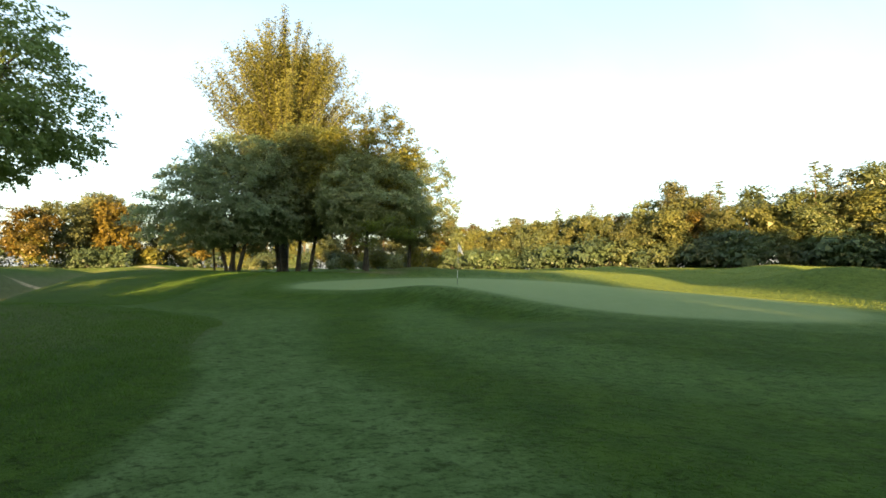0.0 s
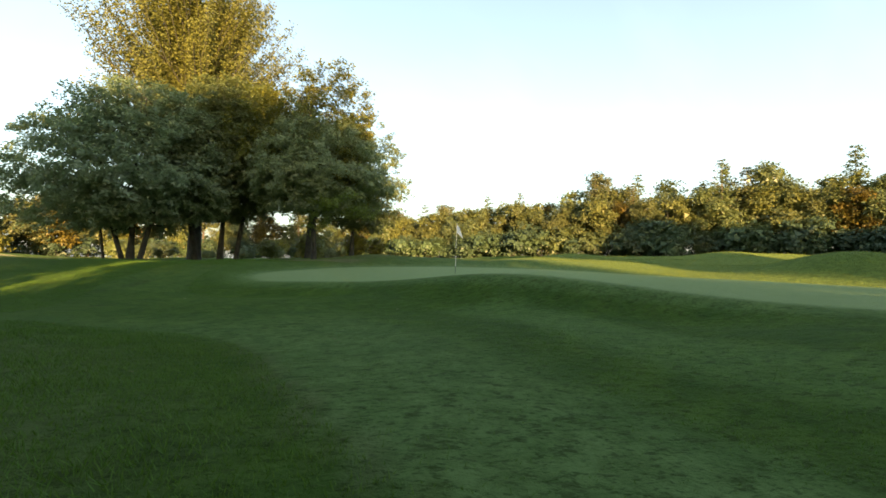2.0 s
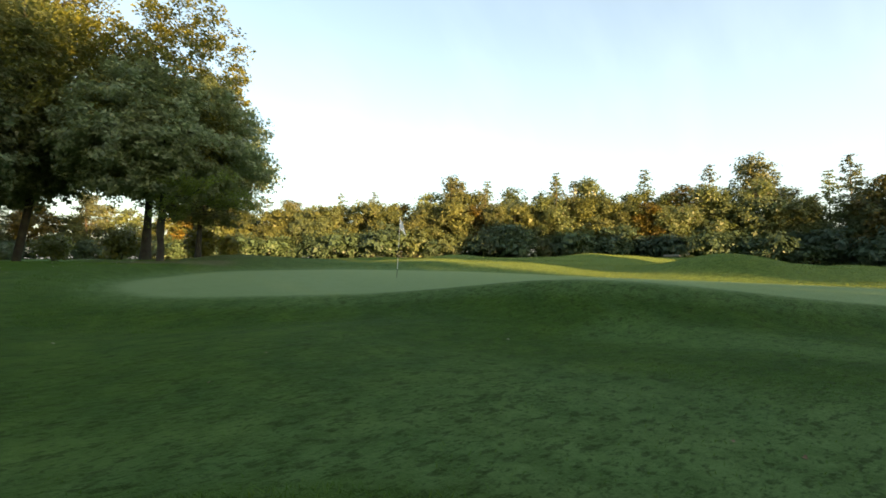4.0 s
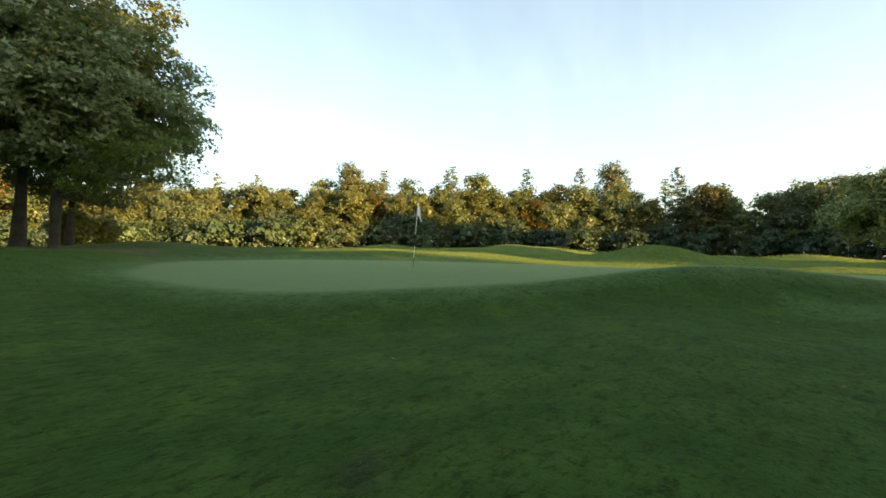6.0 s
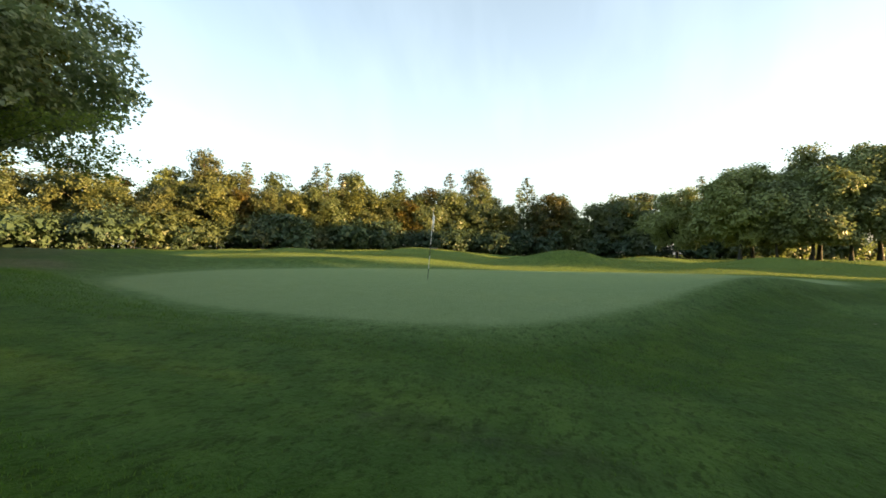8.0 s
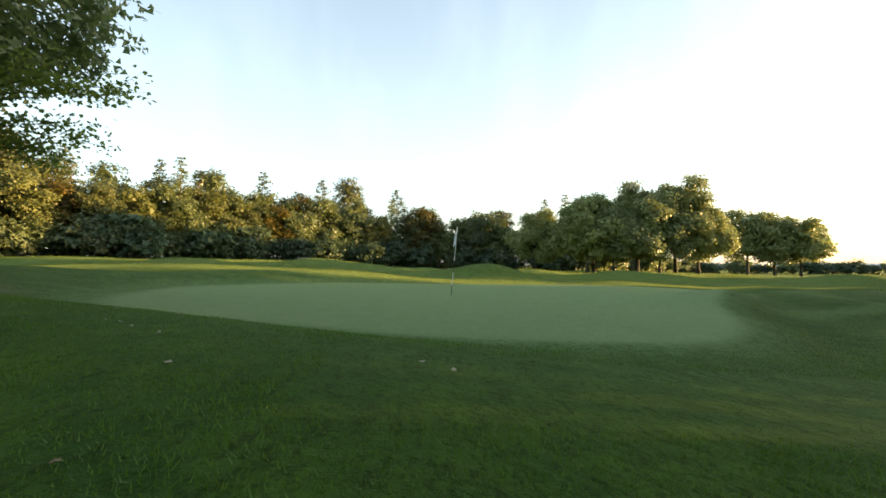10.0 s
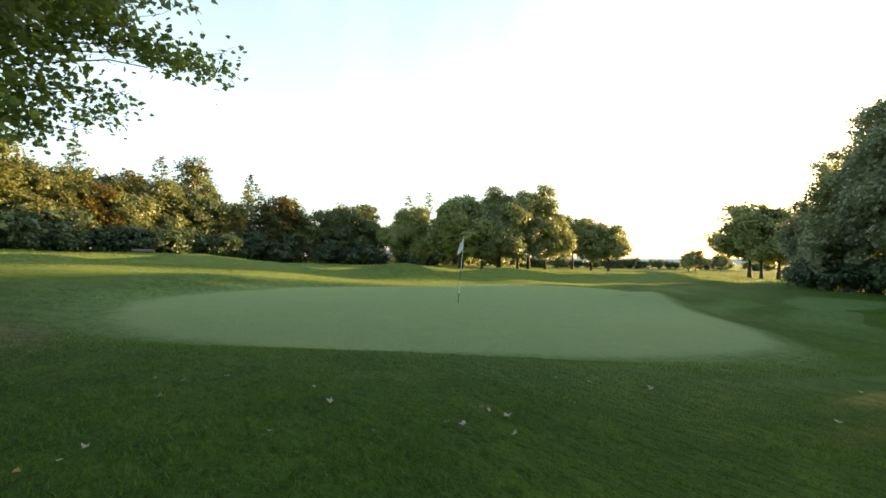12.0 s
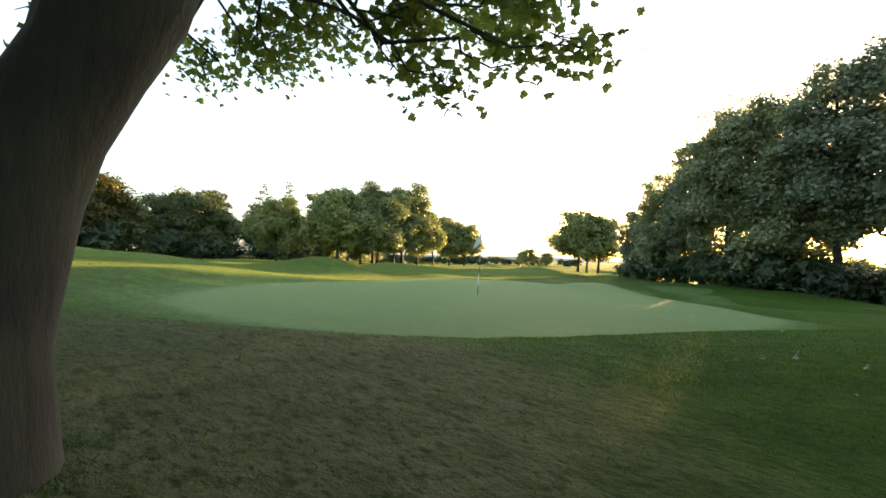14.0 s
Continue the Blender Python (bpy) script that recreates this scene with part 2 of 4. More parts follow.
def leaf_material(name, a, b, c, gloss=0.45, through=0.35, thin=0.2, shine=0.3):
    """Leaves in three tones, by leaf and by tree."""
    m, nt, bs, out = material(name)
    isl = nt.nodes.new("ShaderNodeNewGeometry").outputs["Random Per Island"]
    rnd = nt.nodes.new("ShaderNodeObjectInfo").outputs["Random"]
    co = nt.nodes.new("ShaderNodeTexCoord").outputs["Object"]
    patch = ramp(nt, noise_at(nt, co, 0.35, 2), 0.35, 0.65)
    col = mix_rgb(nt, isl, a, b)
    col = mix_rgb(nt, patch, col, mix_rgb(nt, isl, a, c))
    col = mix_rgb(nt, ramp(nt, rnd, 0, 1, 0.0, 0.45), col, c)
    other = nt.nodes.new("ShaderNodeMath")
    other.operation = "MULTIPLY"
    other.inputs[1].default_value = 13.7
    nt.links.new(rnd, other.inputs[0])
    part_of = nt.nodes.new("ShaderNodeMath")
    part_of.operation = "FRACT"
    nt.links.new(other.outputs[0], part_of.inputs[0])
    col = mix_rgb(nt, 1.0, col, mix_rgb(nt, part_of.outputs[0], (0.78, 0.80, 0.90), (1.22, 1.18, 0.96)), "MULTIPLY")
    nt.links.new(col, bs.inputs["Base Color"])
    bs.inputs["Roughness"].default_value = gloss
    bs.inputs["Specular IOR Level"].default_value = shine
    tr = nt.nodes.new("ShaderNodeBsdfTranslucent")
    hot = mix_rgb(nt, thin, col, (0.20, 0.26, 0.03))
    nt.links.new(hot, tr.inputs["Color"])
    mx = nt.nodes.new("ShaderNodeMixShader")
    mx.inputs["Fac"].default_value = through
    nt.links.new(bs.outputs[0], mx.inputs[1])
    nt.links.new(tr.outputs[0], mx.inputs[2])
    nt.links.new(mx.outputs[0], out.inputs["Surface"])
    return m


def bark_material(name, a, b, scale=22, relief=0.9):
    m, nt, bs, out = material(name)
    co = nt.nodes.new("ShaderNodeTexCoord").outputs["Object"]
    mp = nt.nodes.new("ShaderNodeMapping")
    mp.inputs["Scale"].default_value = (1, 1, 0.22)
    nt.links.new(co, mp.inputs["Vector"])
    f = ramp(nt, noise_at(nt, mp.outputs[0], scale, 6, 0.65), 0.3, 0.7)
    g = ramp(nt, noise_at(nt, co, 2.5, 3), 0.35, 0.65)
    col = mix_rgb(nt, f, a, b)
    col = mix_rgb(nt, ramp(nt, g, 0, 1, 0, 0.5), col, (0.075, 0.085, 0.05))
    nt.links.new(col, bs.inputs["Base Color"])
    bs.inputs["Roughness"].default_value = 0.9
    bp = node(nt, "ShaderNodeBump", Strength=relief, Distance=0.03)
    nt.links.new(f, bp.inputs["Height"])
    nt.links.new(bp.outputs["Normal"], bs.inputs["Normal"])
    return m


def plain(name, col, rough=0.6, metal=0.0, vary=0.15, scale=8.0):
    m, nt, bs, out = material(name)
    co = nt.nodes.new("ShaderNodeTexCoord").outputs["Object"]
    f = noise_at(nt, co, scale, 4)
    nt.links.new(mix_rgb(nt, ramp(nt, f, 0.3, 0.7, 0, 1), col, tuple(v * (1 - vary * 2) for v in col)), bs.inputs["Base Color"])
    bs.inputs["Roughness"].default_value, bs.inputs["Metallic"].default_value = rough, metal
    return m


GRASS = grass_material()
# one tree, two tones: low leaves painted as backlit, crown greyer as in shade
LEAF_MAPLE = leaf_material("low sycamore leaves in backlit tone", (0.135, 0.215, 0.072), (0.180, 0.260, 0.080), (0.205, 0.250, 0.074), through=0.7, thin=0.5)
LEAF_SYCAMORE = leaf_material("sycamore leaves", (0.137, 0.196, 0.115), (0.174, 0.235, 0.128), (0.212, 0.250, 0.125), through=0.45, thin=0.25, shine=0.9)
LEAF_DARK = leaf_material("dark lime leaves", (0.185, 0.272, 0.140), (0.236, 0.322, 0.156), (0.258, 0.310, 0.144), through=0.5, shine=0.9)
LEAF_ALDER = leaf_material("dark alder leaves", (0.120, 0.205, 0.075), (0.155, 0.245, 0.085), (0.165, 0.230, 0.078), through=0.5)
LEAF_GOLD = leaf_material("yellowing poplar leaves", (0.126, 0.136, 0.034), (0.150, 0.146, 0.032), (0.108, 0.128, 0.038))
LEAF_AUTUMN = leaf_material("autumn maple leaves", (0.150, 0.150, 0.026), (0.185, 0.165, 0.026), (0.110, 0.142, 0.034))
LEAF_OAK = leaf_material("oak leaves", (0.180, 0.226, 0.090), (0.228, 0.268, 0.097), (0.240, 0.262, 0.098), through=0.28)
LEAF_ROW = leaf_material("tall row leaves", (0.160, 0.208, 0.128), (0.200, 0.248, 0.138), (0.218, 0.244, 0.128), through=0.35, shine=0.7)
LEAF_BELT = leaf_material("mixed hedgerow leaves", (0.097, 0.129, 0.053), (0.127, 0.149, 0.053), (0.140, 0.147, 0.055), through=0.45)
LEAF_BELT_GREEN = leaf_material("green hedgerow leaves", (0.104, 0.142, 0.060), (0.134, 0.164, 0.062), (0.122, 0.158, 0.062), through=0.45, shine=0.7)
LEAF_BELT_RUST = leaf_material("rusty birch leaves", (0.105, 0.082, 0.016), (0.140, 0.092, 0.014), (0.078, 0.078, 0.020))
LEAF_BLUE = leaf_material("grey-green willow and shaded-foot leaves", (0.060, 0.100, 0.060), (0.085, 0.125, 0.070), (0.065, 0.105, 0.055))
NEEDLE = leaf_material("conifer needles", (0.070, 0.103, 0.057), (0.100, 0.122, 0.060), (0.122, 0.125, 0.057), through=0.3)
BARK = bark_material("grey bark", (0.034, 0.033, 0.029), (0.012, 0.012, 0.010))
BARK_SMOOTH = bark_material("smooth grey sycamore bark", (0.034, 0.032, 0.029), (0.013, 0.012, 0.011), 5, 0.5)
BARK_PINE = bark_material("pine bark", (0.11, 0.07, 0.045), (0.045, 0.032, 0.024))

# ---- ground ----
def lane_mid(y):
    return np.interp(y, [-4, 2, 6, 9, 12, 16], [0.3, -0.8, -2.7, -3.9, -5.5, -8.5])


def ground():
    n = 391
    u = np.linspace(-1, 1, n)
    k = 9.6
    g = np.sinh(u * k) / math.sinh(k) * 4300 + u * 28
    X, Y = np.meshgrid(g - 1.0, g + 17.0)
    Z = ground_z(X, Y)
    q = green_d(X, Y)
    wob = 0.35 * np.sin(X * 0.8 + 1.3 * np.sin(Y * 0.5)) * np.cos(Y * 0.7)
    fine = 0.12 * np.sin(X * 3.1 + 2 * np.sin(Y * 2.3)) * np.sin(Y * 3.7 + 1.0)
    lane = inside(X, Y, LANE_EAST + LANE_WEST)
    soft = 0.10 + 0.5 * sm(X - lane_mid(Y), -0.5, 0.5) * (1 - sm(Y, 12, 16))
    fringe = (1 - sm(lane + 0.2 * wob + 0.3 * fine, -soft, soft)) * (1 - 0.85 * sm(Y, 10.5, 13.5) * (1 - sm(Y, 16.5, 18.5)) - 0.7 * sm(Y, 16.5, 18.5)) * (1 - 0.3 * sm(Y, 4, 8)) * (1 - sm(Y, 21, 24.5))
    collar = 0.5 * (1 - sm(q + 0.02 * wob, 1.07, 1.12)) + 0.45 * (1 - sm(q + 0.04 * wob, 1.08, 1.5)) * sm(Y - 0.3 * X, 20, 26)
    fringe = np.maximum(fringe, collar)
    # yellow tone stands in for low sun, held back on the shaded mound
    fair_lit = 0.8 * sm(X + 0.1 * Y + wob, 10, 13) * (1 - sm(np.hypot(X - 25, Y - 5), 42, 52)) * sm(q, 1.0, 1.05)
    fair_lit = fair_lit * (1 - 0.5 * sm(bump(X, Y, 17.6, 18.2, 4.6, 4.2, 1.0) + 0.2 * wob, 0.1, 0.9))
    green = 1 - sm(q + 0.02 * wob + 0.01 * fine, 0.955, 1.03)
    band = inside(X, Y, BAND_WEST + BAND_EAST)
    stripe = 0.55 * (1 - sm(band + 0.3 * wob, -0.3, 0.3))
    stripe = np.maximum(stripe, 0.22 * np.exp(-((q - 2.05 + 0.05 * wob) / 0.12) ** 2) * sm(X, 1, 4) * (1 - sm(Y, 8, 12))) * (1 - fringe)
    # scraped turf where wheels have turned, and a sunken drain
    scrape = 0.6 * (1 - sm(to_line(X, Y, [(-10.35, 17.2), (-10.2, 18.2), (-10.05, 19.7)]) + 0.8 * fine, 0.02, 0.22))
    for cx, cy, rr in ((-8.9, 23.2, 0.22), (-3.2, 5.7, 0.16), (-3.1, 6.02, 0.10), (0.75, 14.9, 0.25), (-9.0, 14.7, 0.3)):
        scrape = np.maximum(scrape, 1 - sm(np.hypot(X - cx, (Y - cy) * 1.6) + 0.4 * fine, rr * 0.4, rr * 1.2))
    dd = to_line(X, Y, DITCH)
    dry_or_sun = 0.6 * (1 - sm(dd + wob, 1.3, 2.8))
    dry_or_sun = np.maximum(dry_or_sun, 0.85 * (1 - sm(np.hypot((X + 5.3) / 2.7, (Y - 33.3) / 1.7) + 0.25 * wob + 0.5 * fine, 0.6, 1.15)))
    dry_or_sun = np.maximum(dry_or_sun, 0.4 * (1 - sm(np.hypot((X + 3.2) / 4, (Y - 36.8) / 2.4), 0.5, 1.1)))
    # golden sun patches on the rough, put in as straw colour
    dry_or_sun = np.maximum(dry_or_sun, 0.35 * (1 - sm(np.hypot((X + 9.5) / 4.5, (Y - 8.5) / 3.4) + 0.3 * wob, 0.4, 1.1)))
    dry_or_sun = np.maximum(dry_or_sun, 0.12 * sm(np.hypot(X, Y - 20), 110, 160))
    dry_or_sun = np.maximum(dry_or_sun, 0.45 * np.exp(-((lane - 0.03 + 0.5 * fine) / 0.10) ** 2) * sm(Y, 5, 7) * (1 - sm(Y, 9.5, 11)) * (X < -3.5))
    # second sun patch west of the lane, also painted in straw colour
    dry_or_sun = np.maximum(dry_or_sun, 0.30 * (1 - sm(np.hypot((X + 6.6) / 2.6, (Y - 7.0) / 2.0) + 0.6 * wob + fine, 0.3, 1.1)))
    sand = 0 * X
    for cx, cy, rx, ry in SAND:
        sand = np.maximum(sand, 1 - sm(np.hypot((X - cx) / rx, (Y - cy) / ry) + 0.1 * wob, 0.8, 1.0))
    i = np.arange(n * n).reshape(n, n)
    faces = np.stack([i[:-1, :-1], i[:-1, 1:], i[1:, 1:], i[1:, :-1]], -1).reshape(-1, 4)
    me = mesh_of("ground", np.stack([X, Y, Z], -1).reshape(-1, 3), faces, [GRASS],
                 attrs=dict(green=green, fringe=fringe, dry_or_sun=dry_or_sun, stripe=stripe, fair_lit=fair_lit, sand=sand, scrape=scrape))
    return tagged(new("ground", me), "rolling mown golf course turf with a raised putting green", "ground", kind="structure")


SAND = [(-26.4, 27.6, 1.3, 0.55), (-36, 54, 4.2, 1.3)]
ground()


# ---- trees ----
def tube(path, radii, sides=8):
    """Rings along a path, as (verts, faces)."""
    path = np.asarray(path, float)
    n = len(path)
    t = np.gradient(path, axis=0)
    t /= np.linalg.norm(t, axis=1)[:, None] + 1e-9
    ref = np.where(np.abs(t[:, 2:3]) > 0.8, np.array([[1.0, 0, 0]]), np.array([[0, 0, 1.0]]))
    a = np.cross(t, ref)
    a /= np.linalg.norm(a, axis=1)[:, None] + 1e-9
    for j in range(1, n):
        a[j] = a[j - 1] - t[j] * (a[j - 1] @ t[j])
        a[j] /= np.linalg.norm(a[j]) + 1e-9
    b = np.cross(t, a)
    w = np.arange(sides) * 2 * math.pi / sides
    v = path[:, None] + (a[:, None] * np.cos(w)[None, :, None] + b[:, None] * np.sin(w)[None, :, None]) * np.asarray(radii)[:, None, None]
    i = np.arange(n * sides).reshape(n, sides)
    j = np.roll(i, -1, 1)
    f = np.stack([i[:-1], j[:-1], j[1:], i[1:]], -1).reshape(-1, 4)
    return v.reshape(-1, 3), f


def join(pieces):
    vs, fs, k = [], [], 0
    for v, f in pieces:
        vs.append(v)
        fs.append(f + k)
        k += len(v)
    return np.concatenate(vs), np.concatenate(fs)


def leaves(rng, at, size, lean=None, shape=0.6, corners=4):
    """A bent four-cornered leaf, or a three-cornered one, at each place."""
    n = len(at)
    nrm = rng.normal(size=(n, 3))
    nrm[:, 2] = np.abs(nrm[:, 2]) + 0.35
    if lean is not None:
        nrm += lean
    nrm /= np.linalg.norm(nrm, axis=1)[:, None]
    a = np.cross(nrm, rng.normal(size=(n, 3)))
    a /= np.linalg.norm(a, axis=1)[:, None] + 1e-9
    b = np.cross(nrm, a)
    s = (size * rng.uniform(0.6, 1.35, n))[:, None]
    if corners == 3:
        v = np.stack([at - a * s * 0.55, at + a * s * 0.3 + b * s * shape * 0.62, at + a * s * 0.4 - b * s * shape * 0.55], 1)
        return v.reshape(-1, 3), np.arange(n * 3).reshape(n, 3)
    v = np.stack([at - a * s * 0.5, at + b * s * shape * 0.5 - nrm * s * 0.08, at + a * s * 0.5, at - b * s * shape * 0.5 - nrm * s * 0.08], 1)
    return v.reshape(-1, 3), np.arange(n * 4).reshape(n, 4)


def blob_points(rng, blobs, clumps, per, spread, flat=0.5, skin=0.72):
    """Leaf places in clumps over the skins of some ellipsoids (x, y, z, r, rz)."""
    B = np.array(blobs, float)
    w = B[:, 3] ** 2
    k = rng.choice(len(B), clumps, p=w / w.sum())
    d = rng.normal(size=(clumps, 3))
    d[:, 2] += 0.15
    d /= np.linalg.norm(d, axis=1)[:, None]
    r = rng.uniform(skin, 1.0, clumps) ** 0.7 * np.where(rng.uniform(size=clumps) < 0.10, rng.uniform(1.1, 1.38, clumps), 1.0)
    c = B[k, :3] + d * np.stack([B[k, 3], B[k, 3], B[k, 4]], -1) * r[:, None]
    s = spread * rng.uniform(0.6, 1.3, clumps)
    off = np.clip(rng.normal(size=(clumps, per, 3)), -1.9, 1.9) * s[:, None, None] * np.array([1, 1, flat])
    lean = np.repeat(d, per, 0) * 1.3
    return (c[:, None] + off).reshape(-1, 3), lean, c


def limb(rng, a, b, r0, r1, bend=0.12, steps=6, sides=6):
    a, b = np.asarray(a, float), np.asarray(b, float)
    t = np.linspace(0, 1, steps)[:, None]
    wig = rng.normal(size=(steps, 3)) * bend * np.linalg.norm(b - a) * 0.25
    wig[0] = wig[-1] = 0
    p = a + (b - a) * t + wig
    p[:, 2] += np.sin(t[:, 0] * math.pi) * -0.08 * np.linalg.norm((b - a)[:2])
    return tube(p, np.linspace(r0, r1, steps), sides)


def tree(name, trunk_me, crown_me, x, y, label, category, group="", turn=0.0, scale=1.0, dz=-0.06):
    e = new(name)
    e.matrix_world = Matrix.Translation((x, y, float(ground_z(x, y)) + dz)) @ Matrix.Rotation(turn, 4, "Z") @ Matrix.Scale(scale, 4)
    part("trunk", trunk_me, e)
    part("crown", crown_me, e)
    return tagged(e, label, category, group)


def crown_points(rng, h, r, zb, clumps, per, spread, hang=0.35, gaps=0.25, shape=0.3, ragged=1.0):
    """Leafy sprays that fill an uneven crown: leaf places, their lean, and the foot of each spray."""
    lob = rng.normal(size=(9, 3))
    lob[:, 2] *= 0.7
    lob /= np.linalg.norm(lob, axis=1)[:, None]
    amp = rng.uniform(0.10, 0.30, 9) * ragged
    d = rng.normal(size=(int(clumps * 1.8), 3))
    d /= np.linalg.norm(d, axis=1)[:, None]
    env = 0.96 - 0.16 * ragged + (amp * np.clip((d @ lob.T - 0.72) / 0.28, 0, 1)).sum(1)
    u = rng.uniform(0.06, 1.0, len(d)) ** 0.35 * np.where(rng.uniform(size=len(d)) < 0.05 * ragged, rng.uniform(1.0, 1.12, len(d)), 1.0)
    zc = zb + (h - zb) * shape
    up = d[:, 2] > 0
    c = d * (env * u)[:, None] * np.stack([np.full(len(d), r), np.full(len(d), r), np.where(up, (h - zc) * 1.06, (zc - zb) * 1.25)], -1)
    c[:, 2] += zc
    w = rng.uniform(0, 6, 6)
    k = 6.0 / r
    field = np.sin(c[:, 0] * k + w[0]) * np.sin(c[:, 1] * k + w[1]) + np.sin(c[:, 2] * k * 1.5 + w[2]) * np.sin((c[:, 0] + c[:, 1]) * k * 0.6 + w[3]) + 0.8 * np.sin(c[:, 2] * k * 2.4 + c[:, 0] * k * 0.7 + w[4])
    c = c[(c[:, 2] > zb * 0.92) & (field > np.quantile(field, gaps))][:clumps]
    n = len(c)
    out = c * np.array([1, 1, 0]) / (np.linalg.norm(c[:, :2], axis=1)[:, None] + 0.3)
    out += rng.normal(size=(n, 3)) * np.array([0.55, 0.55, 0.22])
    out[:, 2] += 0.55 * np.clip((c[:, 2] - zc) / (h - zc), -0.6, 1)
    out /= np.linalg.norm(out, axis=1)[:, None] + 1e-6
    side = np.cross(out, (0, 0, 1.0))
    side /= np.linalg.norm(side, axis=1)[:, None] + 1e-6
    L = (spread * rng.uniform(1.3, 3.0, n))[:, None, None]
    t = rng.uniform(0, 1, (n, per, 1))
    q = np.clip(rng.normal(size=(n, per, 1)), -1.8, 1.8) * (0.75 - 0.45 * t) * spread
    p = c[:, None] + out[:, None] * (t - 0.45) * L + side[:, None] * q
    p[..., 2] += np.clip(rng.normal(size=(n, per)), -1.8, 1.8) * spread * 0.26 - hang * (t[..., 0] ** 2) * L[..., 0] * 0.5
    return p.reshape(-1, 3), np.repeat(out * 0.4, per, 0), c


def lobed_points(rng, h, r, zb, lobes, count, shape=0.42, ragged=1.0, tuft=14, loose=0.16, heart=9):
    """Leaf places on a crown built of rounded lobes, each of many small tufts: places, lean, size factor."""
    zc = zb + (h - zb) * shape
    k = np.arange(lobes)
    zz = -0.90 + 1.88 * (1 - (k + 0.5) / lobes)
    phi = k * 2.39996 + rng.normal(size=lobes) * 0.35
    d = np.stack([np.sqrt(1 - zz ** 2) * np.cos(phi), np.sqrt(1 - zz ** 2) * np.sin(phi), zz], -1)
    env = 0.70 + rng.uniform(-0.16, 0.11, lobes) * ragged
    env[rng.uniform(size=lobes) < 0.2] *= 0.6
    lr = r * rng.uniform(0.25, 0.42, lobes) * (24 / lobes) ** 0.33
    c = d * env[:, None] * np.stack([np.full(lobes, r), np.full(lobes, r), np.where(zz > 0, (h - zc) * 1.06, (zc - zb) * 1.2)], -1)
    c[:, :2] *= np.where(zz < -0.2, 1.16, 1.0)[:, None]
    c[:, 2] += zc
    n = count // tuft
    i = rng.choice(lobes, n, p=lr ** 2 / (lr ** 2).sum())
    e = rng.normal(size=(n, 3)) + d[i] * 0.75 + np.array([0, 0, 0.25])
    e /= np.linalg.norm(e, axis=1)[:, None]
    rad = lr[i] * np.where(rng.uniform(size=n) < 0.07 * ragged, rng.uniform(1.1, 1.45, n), rng.uniform(0.72, 1.06, n))
    tip = c[i] + e * rad[:, None] * np.array([1, 1, 0.85])
    sp = np.minimum(loose * lr[i] + 0.10, 0.45)
    p = tip[:, None] + np.clip(rng.normal(size=(n, tuft, 3)), -1.9, 1.9) * sp[:, None, None] * np.array([1, 1, 0.6])
    lean = np.repeat(e, tuft, 0)
    m = count // heart
    j = rng.integers(0, lobes, m)
    q = c[j] + rng.normal(size=(m, 3)) * lr[j][:, None] * 0.30
    pts = np.concatenate([p.reshape(-1, 3), q])
    lean = np.concatenate([lean, rng.normal(size=(m, 3)) * 0.3])
    size = np.concatenate([np.ones(n * tuft), np.full(m, 2.3)])
    keep = pts[:, 2] > zb * 0.9
    return pts[keep], lean[keep], size[keep]


